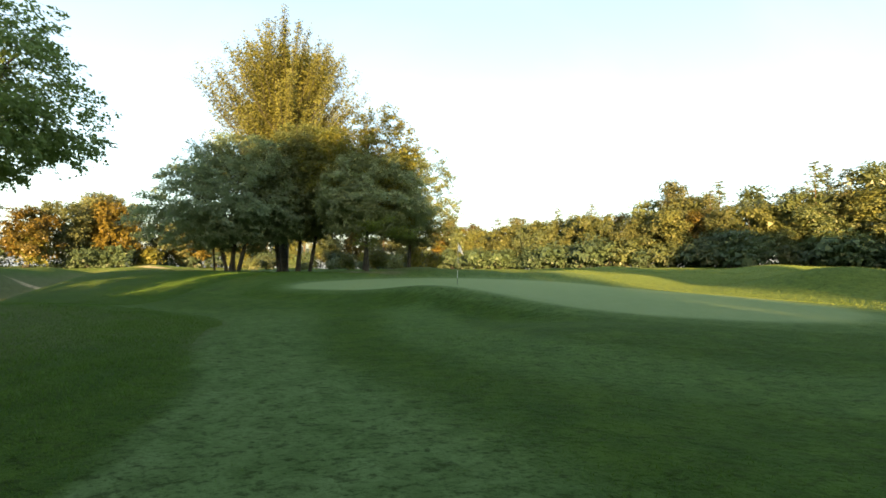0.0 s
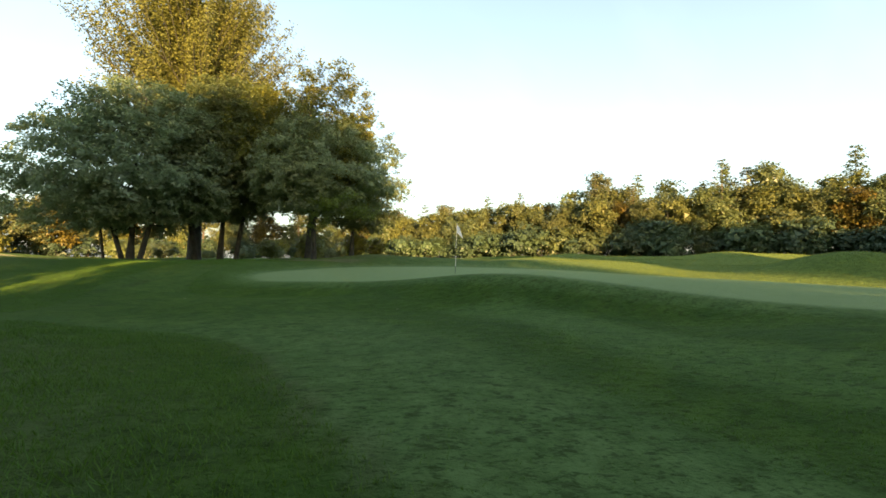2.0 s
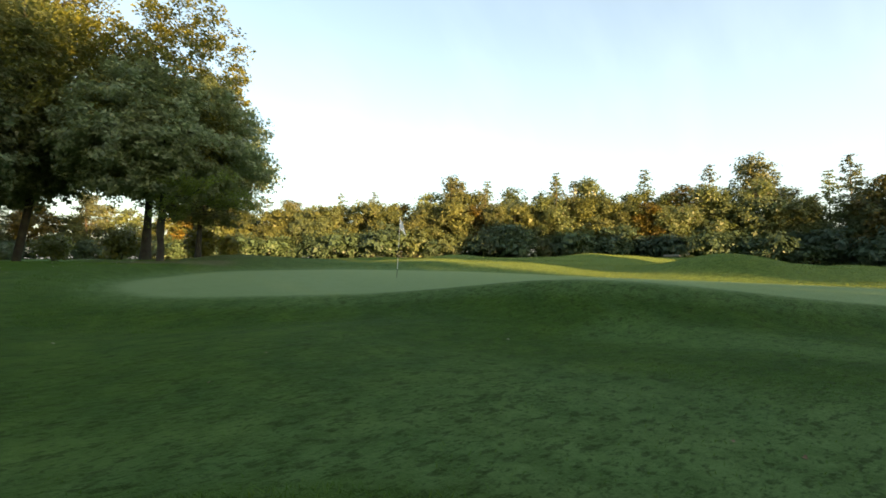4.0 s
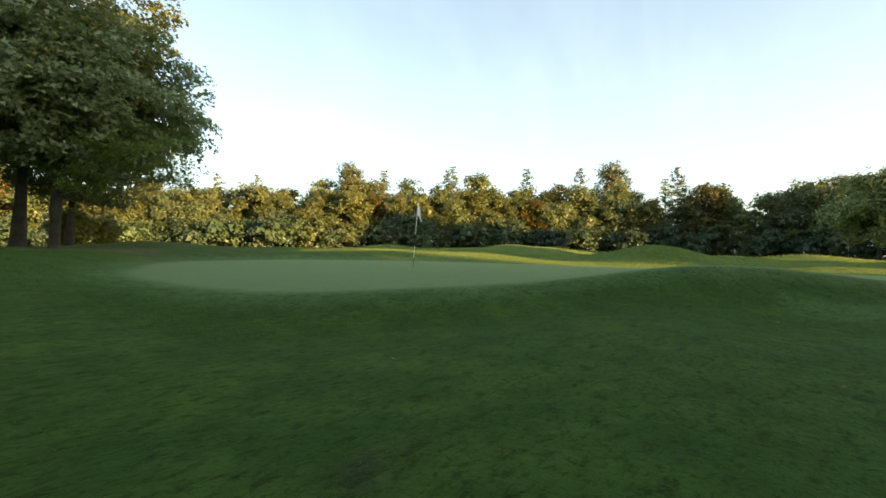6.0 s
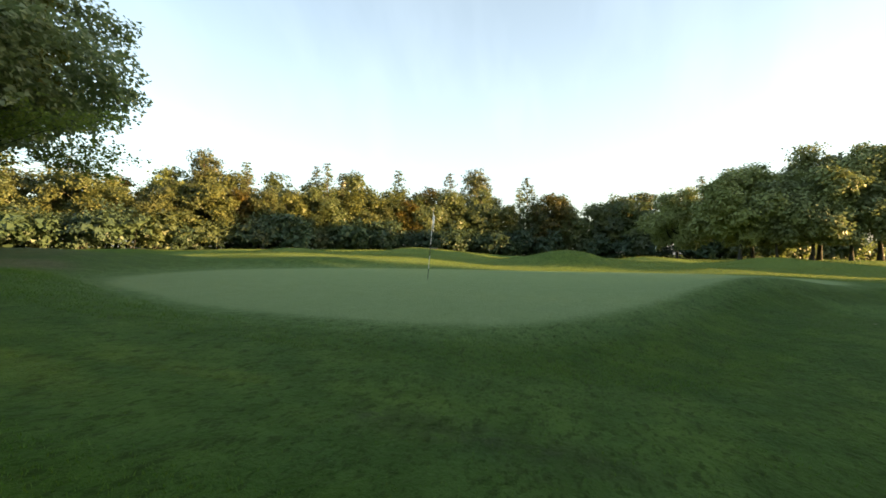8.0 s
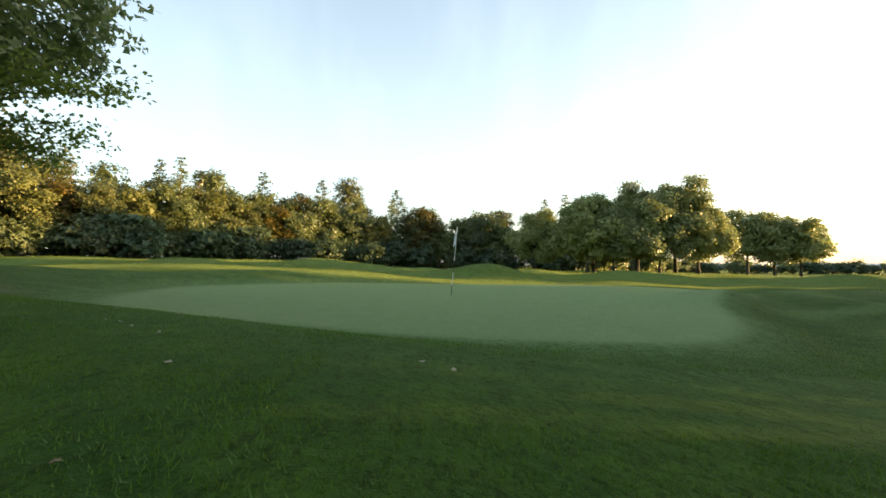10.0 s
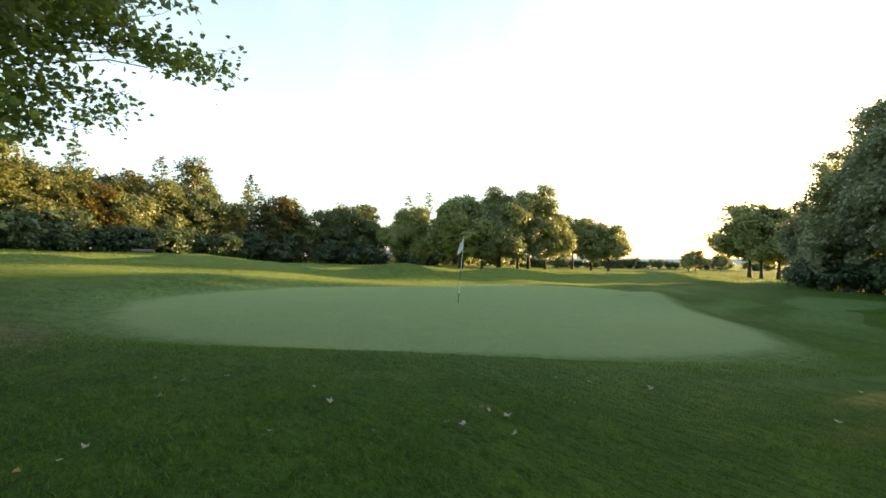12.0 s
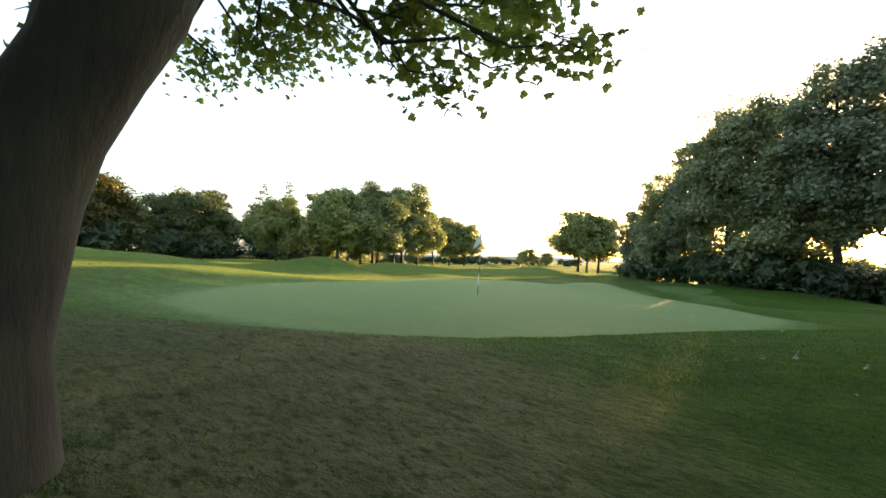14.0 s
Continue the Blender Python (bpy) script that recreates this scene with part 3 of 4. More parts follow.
def broadleaf(seed, h, r, leafmat, bark=None, radii=None, base=0.28, trunk=0.25, n=9, clumps=420, per=26, size=0.2, spread=0.42, path=None, corners=3, twigs=5, flare=1.6, hang=0.35, gaps=0.25, shape=0.3, stems=(), ragged=1.0, face=0.8, lobes=0, loose=0.16, heart=9):
    """Trunk and crown meshes of a spreading tree: height h, crown radius r, lowest leaves at base * h."""
    rng = np.random.default_rng(seed)
    zb = base * h
    if lobes:
        pts, lean, grow = lobed_points(rng, h, r, zb, lobes, clumps * per, shape, ragged, loose=loose, heart=heart)
        v, f = leaves(rng, pts, size * grow, lean * face, 0.7, corners)
        cl = pts[rng.integers(0, len(pts), 400)]
    else:
        pts, lean, cl = crown_points(rng, h, r, zb, clumps, per, spread, hang, gaps, shape, ragged)
        out = pts - np.array([0, 0, zb + 0.25 * (h - zb)])
        out /= np.linalg.norm(out, axis=1)[:, None] + 1e-6
        v, f = leaves(rng, pts, size, lean + out * 0.5, 0.62, corners)
    crown = mesh_of("crown", v, f, [leafmat], smooth=False)
    top = np.array([rng.normal() * 0.03 * h, rng.normal() * 0.03 * h, h * 0.88])
    tp = np.array([(0, 0, -0.15), (0, 0, 0.12), (0.004 * h, 0, zb * 0.5), (0.008 * h, 0.004 * h, zb), (zb * top[0] / h + 0.01 * h, 0.3 * top[1], zb + 0.3 * (h - zb)), (0.6 * top[0], 0.6 * top[1], zb + 0.55 * (h - zb)), top]) if path is None else np.array(path, float)
    tr = [tube(tp, radii, 14) if radii else tube(tp, np.linspace(1, 0.10, len(tp)) * trunk * np.array([flare, 1 + 0.3 * (flare - 1)] + [1.0] * (len(tp) - 2)), 12)]
    for sx, sy, sr, lx, ly in stems:
        tr.append(tube([(sx, sy, -0.15), (sx, sy, 0.2), (sx + lx * 0.35, sy + ly * 0.35, zb), (sx + lx * 0.8, sy + ly * 0.8, zb + 0.3 * (h - zb)), (sx + lx, sy + ly, zb + 0.65 * (h - zb))], np.array([1.35, 1.0, 0.85, 0.55, 0.15]) * sr, 9))
    tall = tp[tp[:, 2] >= zb * 0.9]
    for j in range(n):
        e = cl[rng.integers(len(cl))] * np.array([0.62, 0.62, 1.0])
        z0 = np.clip(e[2] - 0.75 * math.hypot(e[0], e[1]) * rng.uniform(0.5, 1.1), tall[0, 2], tall[-2, 2])
        start = np.array([np.interp(z0, tall[:, 2], tall[:, i]) for i in range(3)])
        tr.append(limb(rng, start, e, trunk * 0.34, trunk * 0.12))
        near = np.argsort(((cl - e) ** 2).sum(1))[2:2 + twigs * 5:5]
        for i in near:
            tr.append(limb(rng, start + (e - start) * rng.uniform(0.55, 1.0), cl[i], trunk * 0.11, 0.010, steps=5, sides=4))
    v, f = join(tr)
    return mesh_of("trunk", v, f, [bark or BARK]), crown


def poplar(seed, h, r, leafmat):
    """A tall oval tree of many upright shoots."""
    rng = np.random.default_rng(seed)
    tr = [tube([(0, 0, -0.15), (0, 0, 0.4), (0.1, 0, h * 0.2), (0.1, 0.1, h * 0.5), (0, 0, h * 0.9)], [0.75, 0.55, 0.45, 0.3, 0.04], 12)]
    pts, lean = [], []
    for j in range(330):
        f = rng.uniform(0.0, 1.0)
        a = rng.uniform(0, 2 * math.pi)
        z0 = h * (0.16 + 0.56 * f ** 0.85)
        prof = 0.42 + 0.58 * math.sin(min(1.0, 1.35 * (1 - f)) * math.pi * 0.5)
        rr = r * prof * math.sqrt(rng.uniform(0.15, 1.0))
        tip = np.array([math.cos(a) * rr, math.sin(a) * rr, min(h * 1.0, z0 + h * rng.uniform(0.20, 0.30))])
        root = np.array([math.cos(a) * rr * 0.12, math.sin(a) * rr * 0.12, z0])
        tr.append(limb(rng, root, tip, 0.07, 0.01, 0.06, 6, 5))
        t = rng.uniform(0.22, 1.03, 430)[:, None]
        p = root + (tip - root) * t
        p += rng.normal(size=p.shape) * np.array([0.36, 0.36, 0.5]) * (1.08 - t * 0.55)
        pts.append(p)
        lean.append(np.repeat((tip - root)[None] * np.array([1, 1, 0.1]), len(p), 0) * 0.15)
    v, f = leaves(rng, np.concatenate(pts), 0.20, np.concatenate(lean), 0.6, 3)
    crown = mesh_of("crown", v, f, [leafmat], smooth=False)
    v, f = join(tr)
    return mesh_of("trunk", v, f, [BARK]), crown


def conifer(seed, h, r, leafmat=None, base=0.08, size=0.30, n=1.0, ragged=0.25):
    rng = np.random.default_rng(seed)
    tr = [tube([(0, 0, -0.15), (0, 0, 0.3), (0, 0, h * 0.5), (0, 0, h * 0.99)], [0.22, 0.17, 0.08, 0.01], 7)]
    pts, lean = [], []
    z = h * base
    while z < h * 0.985:
        f = (z / h - base) / (1 - base)
        R = r * (1 - f) ** 0.62 * rng.uniform(1 - ragged, 1 + ragged) + 0.12
        for j in range(max(4, int(7 * (1 - f) + 3))):
            a = rng.uniform(0, 2 * math.pi)
            L = R * rng.uniform(0.7, 1.1)
            tip = np.array([math.cos(a) * L, math.sin(a) * L, z - L * 0.12 + 0.1])
            root = np.array([0, 0, z])
            if j % 3 == 0:
                tr.append(limb(rng, root, tip, 0.035, 0.008, 0.05, 3, 3))
            m = int((8 + 22 * L) * n)
            t = rng.uniform(0.15, 1.05, m)[:, None] ** 0.8
            p = root + (tip - root) * t + rng.normal(size=(m, 3)) * np.array([0.2, 0.2, 0.13]) * (0.5 + 0.18 * L)
            p[:, 2] -= rng.uniform(0, 0.25, m) * L * 0.4
            pts.append(p)
            lean.append(np.repeat([[0, 0, 0.4]], m, 0))
        z += h * 0.032
    v, f = leaves(rng, np.concatenate(pts), size, np.concatenate(lean), 0.5, 3)
    v2, f2 = join(tr)
    return mesh_of("trunk", v2, f2, [BARK_PINE]), mesh_of("crown", v, f, [leafmat or NEEDLE], smooth=False)


def pine(seed, h, r):
    """A tall bare stem with a few flat tufts on top."""
    rng = np.random.default_rng(seed)
    tp = np.array([(0, 0, -0.15), (0, 0, 0.3), (0.1, 0.05, h * 0.4), (0.0, 0.15, h * 0.7), (0.1, 0, h * 0.95)])
    tr = [tube(tp, [0.3, 0.22, 0.18, 0.13, 0.05], 8)]
    blobs = []
    for j in range(12):
        a, f = j * 2.4, j / 11
        z = h * (0.50 + 0.45 * f)
        rr = r * (0.75 - 0.45 * f) * rng.uniform(0.6, 1.1)
        c = (math.cos(a) * rr, math.sin(a) * rr, z)
        br = r * rng.uniform(0.32, 0.5)
        blobs.append((*c, br, br * 0.5))
        tr.append(limb(rng, (0.05, 0.1, z - 0.5), c, 0.07, 0.02))
    pts, lean, _ = blob_points(rng, blobs, 200, 20, 0.4, 0.5)
    v, f = leaves(rng, pts, 0.34, lean, 0.5, 3)
    v2, f2 = join(tr)
    return mesh_of("trunk", v2, f2, [BARK_PINE]), mesh_of("crown", v, f, [NEEDLE], smooth=False)


def shrub(seed, h, r, leafmat, clumps=150, per=16, size=0.26):
    rng = np.random.default_rng(seed)
    blobs = [(rng.normal() * r * 0.42, rng.normal() * r * 0.42, h * rng.uniform(0.30, 0.66), r * rng.uniform(0.45, 0.65), h * 0.34) for _ in range(6)]
    pts, lean, _ = blob_points(rng, blobs, clumps, per, 0.36)
    keep = pts[:, 2] > 0.02
    inner, lean2, _ = blob_points(rng, [(x, y, z, a * 0.7, b * 0.7) for x, y, z, a, b in blobs], int(clumps * 0.5), 8, 0.3, skin=0.15)
    keep2 = inner[:, 2] > 0.15
    v, f = join([leaves(rng, pts[keep], size, lean[keep], 0.65, 3), leaves(rng, inner[keep2], size * 2, lean2[keep2], 0.8, 3)])
    tr = [limb(rng, (rng.normal() * 0.2, rng.normal() * 0.2, -0.1), b[:3], 0.06, 0.015) for b in blobs]
    v2, f2 = join(tr)
    return mesh_of("trunk", v2, f2, [BARK]), mesh_of("crown", v, f, [leafmat], smooth=False)


def maple_leaves(rng, at, size):
    """Five-lobed leaves, each a fan of ten triangles round its middle."""
    n = len(at)
    ang = np.radians([-90, -62, -30, 5, 32, 60, 90, 120, 148, 175, 210, 242])
    rad = np.array([0.30, 0.66, 0.56, 0.92, 0.64, 0.80, 1.0, 0.80, 0.64, 0.92, 0.56, 0.66])
    nrm = rng.normal(size=(n, 3)) * 0.75
    nrm[:, 2] += 0.8
    nrm /= np.linalg.norm(nrm, axis=1)[:, None]
    a = np.cross(nrm, rng.normal(size=(n, 3)))
    a /= np.linalg.norm(a, axis=1)[:, None]
    b = np.cross(nrm, a)
    s = (size * 0.5 * rng.uniform(0.6, 1.25, n))[:, None, None]
    rim = at[:, None] + s * (a[:, None] * (np.cos(ang) * rad)[None, :, None] + b[:, None] * (np.sin(ang) * rad)[None, :, None]) - s * nrm[:, None] * (rad ** 2 * 0.28)[None, :, None]
    v = np.concatenate([at[:, None], rim], 1)
    k = len(ang)
    j = np.arange(k)
    tri = np.stack([np.zeros(k, int), j + 1, (j + 1) % k + 1], -1)
    f = (np.arange(n) * (k + 1))[:, None, None] + tri[None]
    return v.reshape(-1, 3), f.reshape(-1, 3)


def spray(seed, root, tips, leaf=0.105):
    """Low twigs that end in hanging sprays of lobed leaves: twig and leaf meshes."""
    rng = np.random.default_rng(seed)
    tw, pts = [], []
    for tip, m, sp in tips:
        tip = np.array(tip, float)
        tw.append(limb(rng, root, tip, 0.016, 0.005, 0.12, 8, 6))
        for _ in range(9):
            d = rng.normal(size=3) * np.array([1, 1, 0.45])
            d /= np.linalg.norm(d)
            e = tip + d * sp * rng.uniform(0.5, 1.3) + np.array([0, 0, 0.08])
            st = tip + (np.array(root) - tip) * rng.uniform(0, 0.3)
            tw.append(limb(rng, st, e, 0.005, 0.002, 0.1, 5, 4))
            k = max(3, m // 13)
            t = rng.uniform(0.15, 1.08, k)[:, None]
            pts.append(st + (e - st) * t + rng.normal(size=(k, 3)) * np.array([0.12, 0.12, 0.09]) - np.array([0, 0, 0.06]))
    v, f = join(tw)
    v2, f2 = maple_leaves(rng, np.concatenate(pts), leaf)
    return mesh_of("branch", v, f, [BARK]), mesh_of("leaves", v2, f2, [LEAF_MAPLE], smooth=False)


# the clump of tall trees beside the green
GC = "clump of trees beside the green"
tree("poplar_tree", *poplar(3, 26.0, 9.2, LEAF_GOLD), -16.6, 44.0, "tall poplar with yellowing leaves, sunlit above the clump", "tree", GC)
tree("lime_tree", *broadleaf(11, 12.4, 6.4, LEAF_DARK, trunk=0.26, base=0.17, n=26, clumps=1900, per=54, size=0.18, spread=0.46, gaps=0.12, stems=((0.7, -0.3, 0.17, 1.6, -0.8), (-0.6, 0.3, 0.15, -1.8, 0.6), (-1.9, 0.9, 0.09, -1.2, 1.2))), -17.3, 34.8, "broad dark green lime tree with low hanging branches", "tree", GC)
tree("lime_tree", *broadleaf(12, 15.0, 5.0, LEAF_BELT_GREEN, trunk=0.26, base=0.19, n=26, clumps=1700, per=54, size=0.18, spread=0.46, gaps=0.12, stems=((-1.5, -0.4, 0.22, -0.8, -0.5), (1.0, 0.2, 0.18, 1.0, 0.4))), -12.9, 37.8, "dark green lime tree with a pale straight trunk", "tree", GC)
NEAR_PATH = [(0.01, 0.01, -0.2), (0.012, 0.01, 0.1), (0.022, 0.012, 0.4), (0.032, -0.02, 0.6), (0.028, -0.055, 0.81), (0.015, -0.11, 1.01), (-0.01, -0.20, 1.23), (-0.02, -0.27, 1.45), (0.0, -0.40, 1.9), (0.05, -0.55, 2.8), (0.1, -0.45, 5.0), (0.1, -0.2, 9.0)]
NEAR_RADII = [0.23, 0.19, 0.165, 0.16, 0.155, 0.15, 0.15, 0.185, 0.17, 0.13, 0.09, 0.02]
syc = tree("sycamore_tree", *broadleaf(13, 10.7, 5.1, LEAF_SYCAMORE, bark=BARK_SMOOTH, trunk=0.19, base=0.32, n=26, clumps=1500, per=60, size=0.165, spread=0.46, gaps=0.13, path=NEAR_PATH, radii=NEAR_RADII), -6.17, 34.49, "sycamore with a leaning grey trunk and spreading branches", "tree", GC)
tree("maple_tree", *broadleaf(14, 13.4, 5.4, LEAF_AUTUMN, trunk=0.28, base=0.26, n=22, clumps=1600, per=52, size=0.185, spread=0.46, gaps=0.12), -6.75, 37.0, "maple turning yellow behind the sycamore", "tree", GC)
tree("ash_tree", *broadleaf(15, 14.2, 5.0, LEAF_BELT_GREEN, trunk=0.26, base=0.22, n=20, clumps=900, per=50, size=0.185, spread=0.46), -3.6, 44.5, "loose-crowned ash tree at the edge of the clump", "tree", GC)
for seed, root, tips in ((1, (0.02, -0.45, 2.05), [((-0.38, -2.85, 2.20), 130, 0.20), ((-0.02, -2.62, 2.12), 130, 0.20), ((-0.2, -2.75, 2.55), 200, 0.32), ((0.15, -2.95, 2.85), 260, 0.40)]),
                         (2, (0.03, -0.48, 2.2), [((0.50, -2.42, 1.98), 110, 0.22), ((0.78, -2.30, 2.10), 120, 0.22), ((0.62, -2.2, 2.42), 190, 0.32), ((1.0, -2.5, 2.6), 240, 0.40)]),
                         (3, (0.04, -0.52, 2.8), [((4.0, -1.9, 2.78), 300, 0.42), ((3.4, -2.1, 2.85), 300, 0.42), ((2.8, -2.0, 2.9), 300, 0.45), ((2.2, -2.3, 3.0), 300, 0.45), ((3.6, -2.8, 3.2), 340, 0.6), ((2.6, -3.0, 3.3), 340, 0.6)]),
                         (4, (0.06, -0.54, 3.2), [((1.46, -4.2, 3.55), 340, 0.45), ((1.0, -3.8, 3.55), 340, 0.5), ((0.8, -3.2, 3.3), 300, 0.45), ((2.2, -4.2, 3.9), 340, 0.6), ((0.2, -3.4, 3.6), 340, 0.5), ((1.3, -2.6, 3.4), 300, 0.5)]),
                         (5, (0.02, -0.40, 1.95), [((0.50, -0.15, 1.52), 27, 0.10), ((-0.25, 0.55, 1.80), 120, 0.22), ((0.7, -0.4, 2.4), 200, 0.35)])):
    br, lv = spray(seed, root, tips)
    b = part("branch", br, syc, "low branch hung with lobed leaves")
    part("leaves", lv, b)
# at the side of the ditch
tree("alder_tree", *broadleaf(16, 14.5, 5.0, LEAF_ALDER, trunk=0.26, base=0.42, n=18, clumps=1100, per=36, size=0.18, spread=0.40, hang=0.8), -19.3, 16.2, "dark alder with hanging sprays beside the ditch", "tree")

# the belt of mixed trees behind the fairway
BELT = [(-6, 104), (6, 92), (17, 78), (27, 68), (36, 58), (48, 51), (60, 39), (68, 27), (73, 13), (71, 0), (66, -10)]
GB = "mixed tree belt behind the fairway"
kinds = {
    # mostly LEAF_BLUE: its dark tone paints the shade at the belt's foot
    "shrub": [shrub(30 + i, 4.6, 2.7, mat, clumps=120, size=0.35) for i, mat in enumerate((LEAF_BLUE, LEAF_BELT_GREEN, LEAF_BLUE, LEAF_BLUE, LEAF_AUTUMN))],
    "broad": [broadleaf(40 + i, 9.5, 3.3, mat, trunk=0.16, base=0.12, n=6, clumps=250, per=24, size=0.31, twigs=1, shape=0.45, face=1.1, lobes=(15, 20, 13, 18, 16, 22)[i]) for i, mat in
              enumerate((LEAF_BELT, LEAF_BELT, LEAF_BELT_GREEN, LEAF_BELT, LEAF_BELT_RUST, LEAF_BELT_GREEN))],
    "conifer": [conifer(60, 12.5, 3.3, n=0.55, size=0.33, ragged=0.4), conifer(61, 12.0, 2.9, n=0.55, size=0.33, ragged=0.45), conifer(62, 12.5, 3.6, LEAF_BELT_GREEN, n=0.55, size=0.33, ragged=0.4)],
    "pine": [pine(70, 11.2, 2.8), pine(71, 11.6, 2.5)],
}
NAMES = {"shrub": ("shrub", "rounded shrub at the foot of the tree belt"), "broad": ("broadleaf_tree", "autumn-tinted broadleaf tree in the tree belt"),
         "conifer": ("conifer_tree", "dark pointed conifer in the tree belt"), "pine": ("pine_tree", "scots pine with a tufted top in the tree belt")}
masters = {}


def place(kind, i, x, y, s, rng, label=None, group=GB):
    s = s * (1.0 + 0.14 * float(sm(x, 34, 46))) if group == GB and kind != "shrub" else s
    key = (kind, i if kind == "shrub" and i == 4 else i % (4 if kind == "shrub" else len(kinds[kind])))
    turn = rng.uniform(0, 6.28)
    if key not in masters:
        nm, lb = NAMES[kind]
        masters[key] = tree(nm, *kinds[kind][key[1]], x, y, label or lb, "tree" if kind != "shrub" else "shrub", group, turn, s)
        return masters[key]
    m = Matrix.Translation((x, y, float(ground_z(x, y)) - 0.06)) @ Matrix.Rotation(turn, 4, "Z")
    ob = copy_thing(masters[key], m)
    ob.scale = (s, s, s * rng.uniform(0.92, 1.08))
    return tagged(ob, label or NAMES[kind][1], group=group)


def along(line, step, off, rng, jitter=0.8):
    """Places at even steps along a line, shifted to its far side."""
    for (ax, ay), (bx, by) in zip(line, line[1:]):
        L = math.hypot(bx - ax, by - ay)
        nx, ny = -(by - ay) / L, (bx - ax) / L
        k = max(1, round(L / step))
        for j in range(k):
            t = (j + rng.uniform(0.2, 0.8)) / k
            yield ax + (bx - ax) * t + nx * off + rng.normal() * jitter, ay + (by - ay) * t + ny * off + rng.normal() * jitter


rng = np.random.default_rng(5)
for x, y in along(BELT, 3.4, 0.5, rng):
    place("shrub", rng.integers(4), x, y, rng.uniform(0.85, 1.25), rng)
for x, y in along(BELT, 3.6, 3.4, rng):
    place("broad", rng.integers(6), x, y, rng.uniform(0.82, 1.1), rng)
for x, y in along(BELT, 4.2, 7.2, rng, 1.2):
    k = rng.uniform()
    place("conifer" if k < 0.30 else "pine" if k < 0.38 and not 38 < x < 60 else "broad", rng.integers(6), x, y, rng.uniform(0.88, 1.05) * (1.18 if k >= 0.30 else 1.06), rng)
for x, y in along(BELT, 4.8, 11.5, rng, 1.5):
    if rng.uniform() < 0.5:
        place("conifer" if rng.uniform() < 0.4 else "broad", rng.integers(6), x, y, rng.uniform(1.0, 1.2), rng)
for kind, i, x, y, s in (("conifer", 0, 35.7, 66.6, 1.03), ("conifer", 1, 39.6, 62.4, 0.88), ("conifer", 2, 48.6, 54.9, 0.96), ("conifer", 0, 52.0, 54.0, 0.98),
                         ("shrub", 3, 37.9, 55.2, 1.2), ("shrub", 2, 48.8, 49.8, 0.95), ("pine", 0, 77.5, 33.0, 1.0), ("conifer", 1, 72.6, 17.0, 0.86)):
    place(kind, i, x, y, s, rng)

def bramble(line, off, high, seed, step):
    """A low tangled strip of bramble and bracken along a line."""
    r = np.random.default_rng(seed)
    spots_ = np.array(list(along(line, step, off, r, 0.5)))
    k = 60
    p = np.repeat(spots_, k, 0) + r.normal(size=(len(spots_) * k, 2)) * 0.7
    z = ground_z(p[:, 0], p[:, 1]) + np.abs(r.normal(size=len(p))) * high * 0.5
    v, f = leaves(r, np.column_stack([p, z]), 0.42, None, 0.7, 3)
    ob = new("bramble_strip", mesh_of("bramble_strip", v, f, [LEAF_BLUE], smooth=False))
    return tagged(ob, "low bramble and bracken at the foot of the tree belt", "undergrowth", kind="stuff")


# bramble takes the same dark leaf colour, as painted shade
bramble(BELT, 2.2, 2.6, 3, 0.55)
# second, taller strip added to close sky gaps under the crowns
bramble(BELT, 9.5, 4.0, 6, 0.7)
# far wood beyond the fairway on the other side of the clump
GW = "wood beyond the far fairway"
WOOD = [(-88, 34), (-72, 44), (-60, 54), (-52, 64), (-50, 80), (-40, 96), (-6, 108)]
for off, kind in ((0, "shrub"), (2.5, "broad"), (6, "pine"), (9, "conifer")):
    for x, y in along(WOOD, 5.6, off, rng, 1.4):
        place(kind, rng.integers(6), x, y, rng.uniform(0.85, 1.1), rng, group=GW)

for x, y in along([(-34, 62), (-16, 72), (-3, 84)], 4.4, 4.0, rng, 0.8):
    place("shrub", 1, x, y, rng.uniform(0.4, 0.7), rng, group=GW)
for x, y, s in ((-2.6, 46.5, 0.62), (-0.6, 48.0, 0.5), (-8.5, 55.0, 0.7), (-13.0, 58.0, 0.6)):
    place("shrub", 4, x, y, s, rng, "golden autumn shrub behind the clump of trees", GW)
bramble(WOOD, 1.6, 2.2, 4, 0.9)

# low hedge far beyond the fairway
for x, y in along([(82, -12), (94, -40), (96, -75), (88, -110), (70, -142)], 3.6, 0.0, rng, 1.0):
    place("shrub", rng.integers(3), x, y, rng.uniform(0.7, 1.1), rng, "shrub in a far hedge beyond the fairway", "far hedge beyond the fairway")

for x, y in along([(67, -12), (74, -24), (82, -40)], 3.0, 0.0, rng, 1.0):
    place("shrub", 1, x, y, rng.uniform(0.8, 1.15), rng, "shrub in a hedge behind the oak copse", "far hedge beyond the fairway")

# oak copse on the fairway
GO = "oak copse on the fairway"
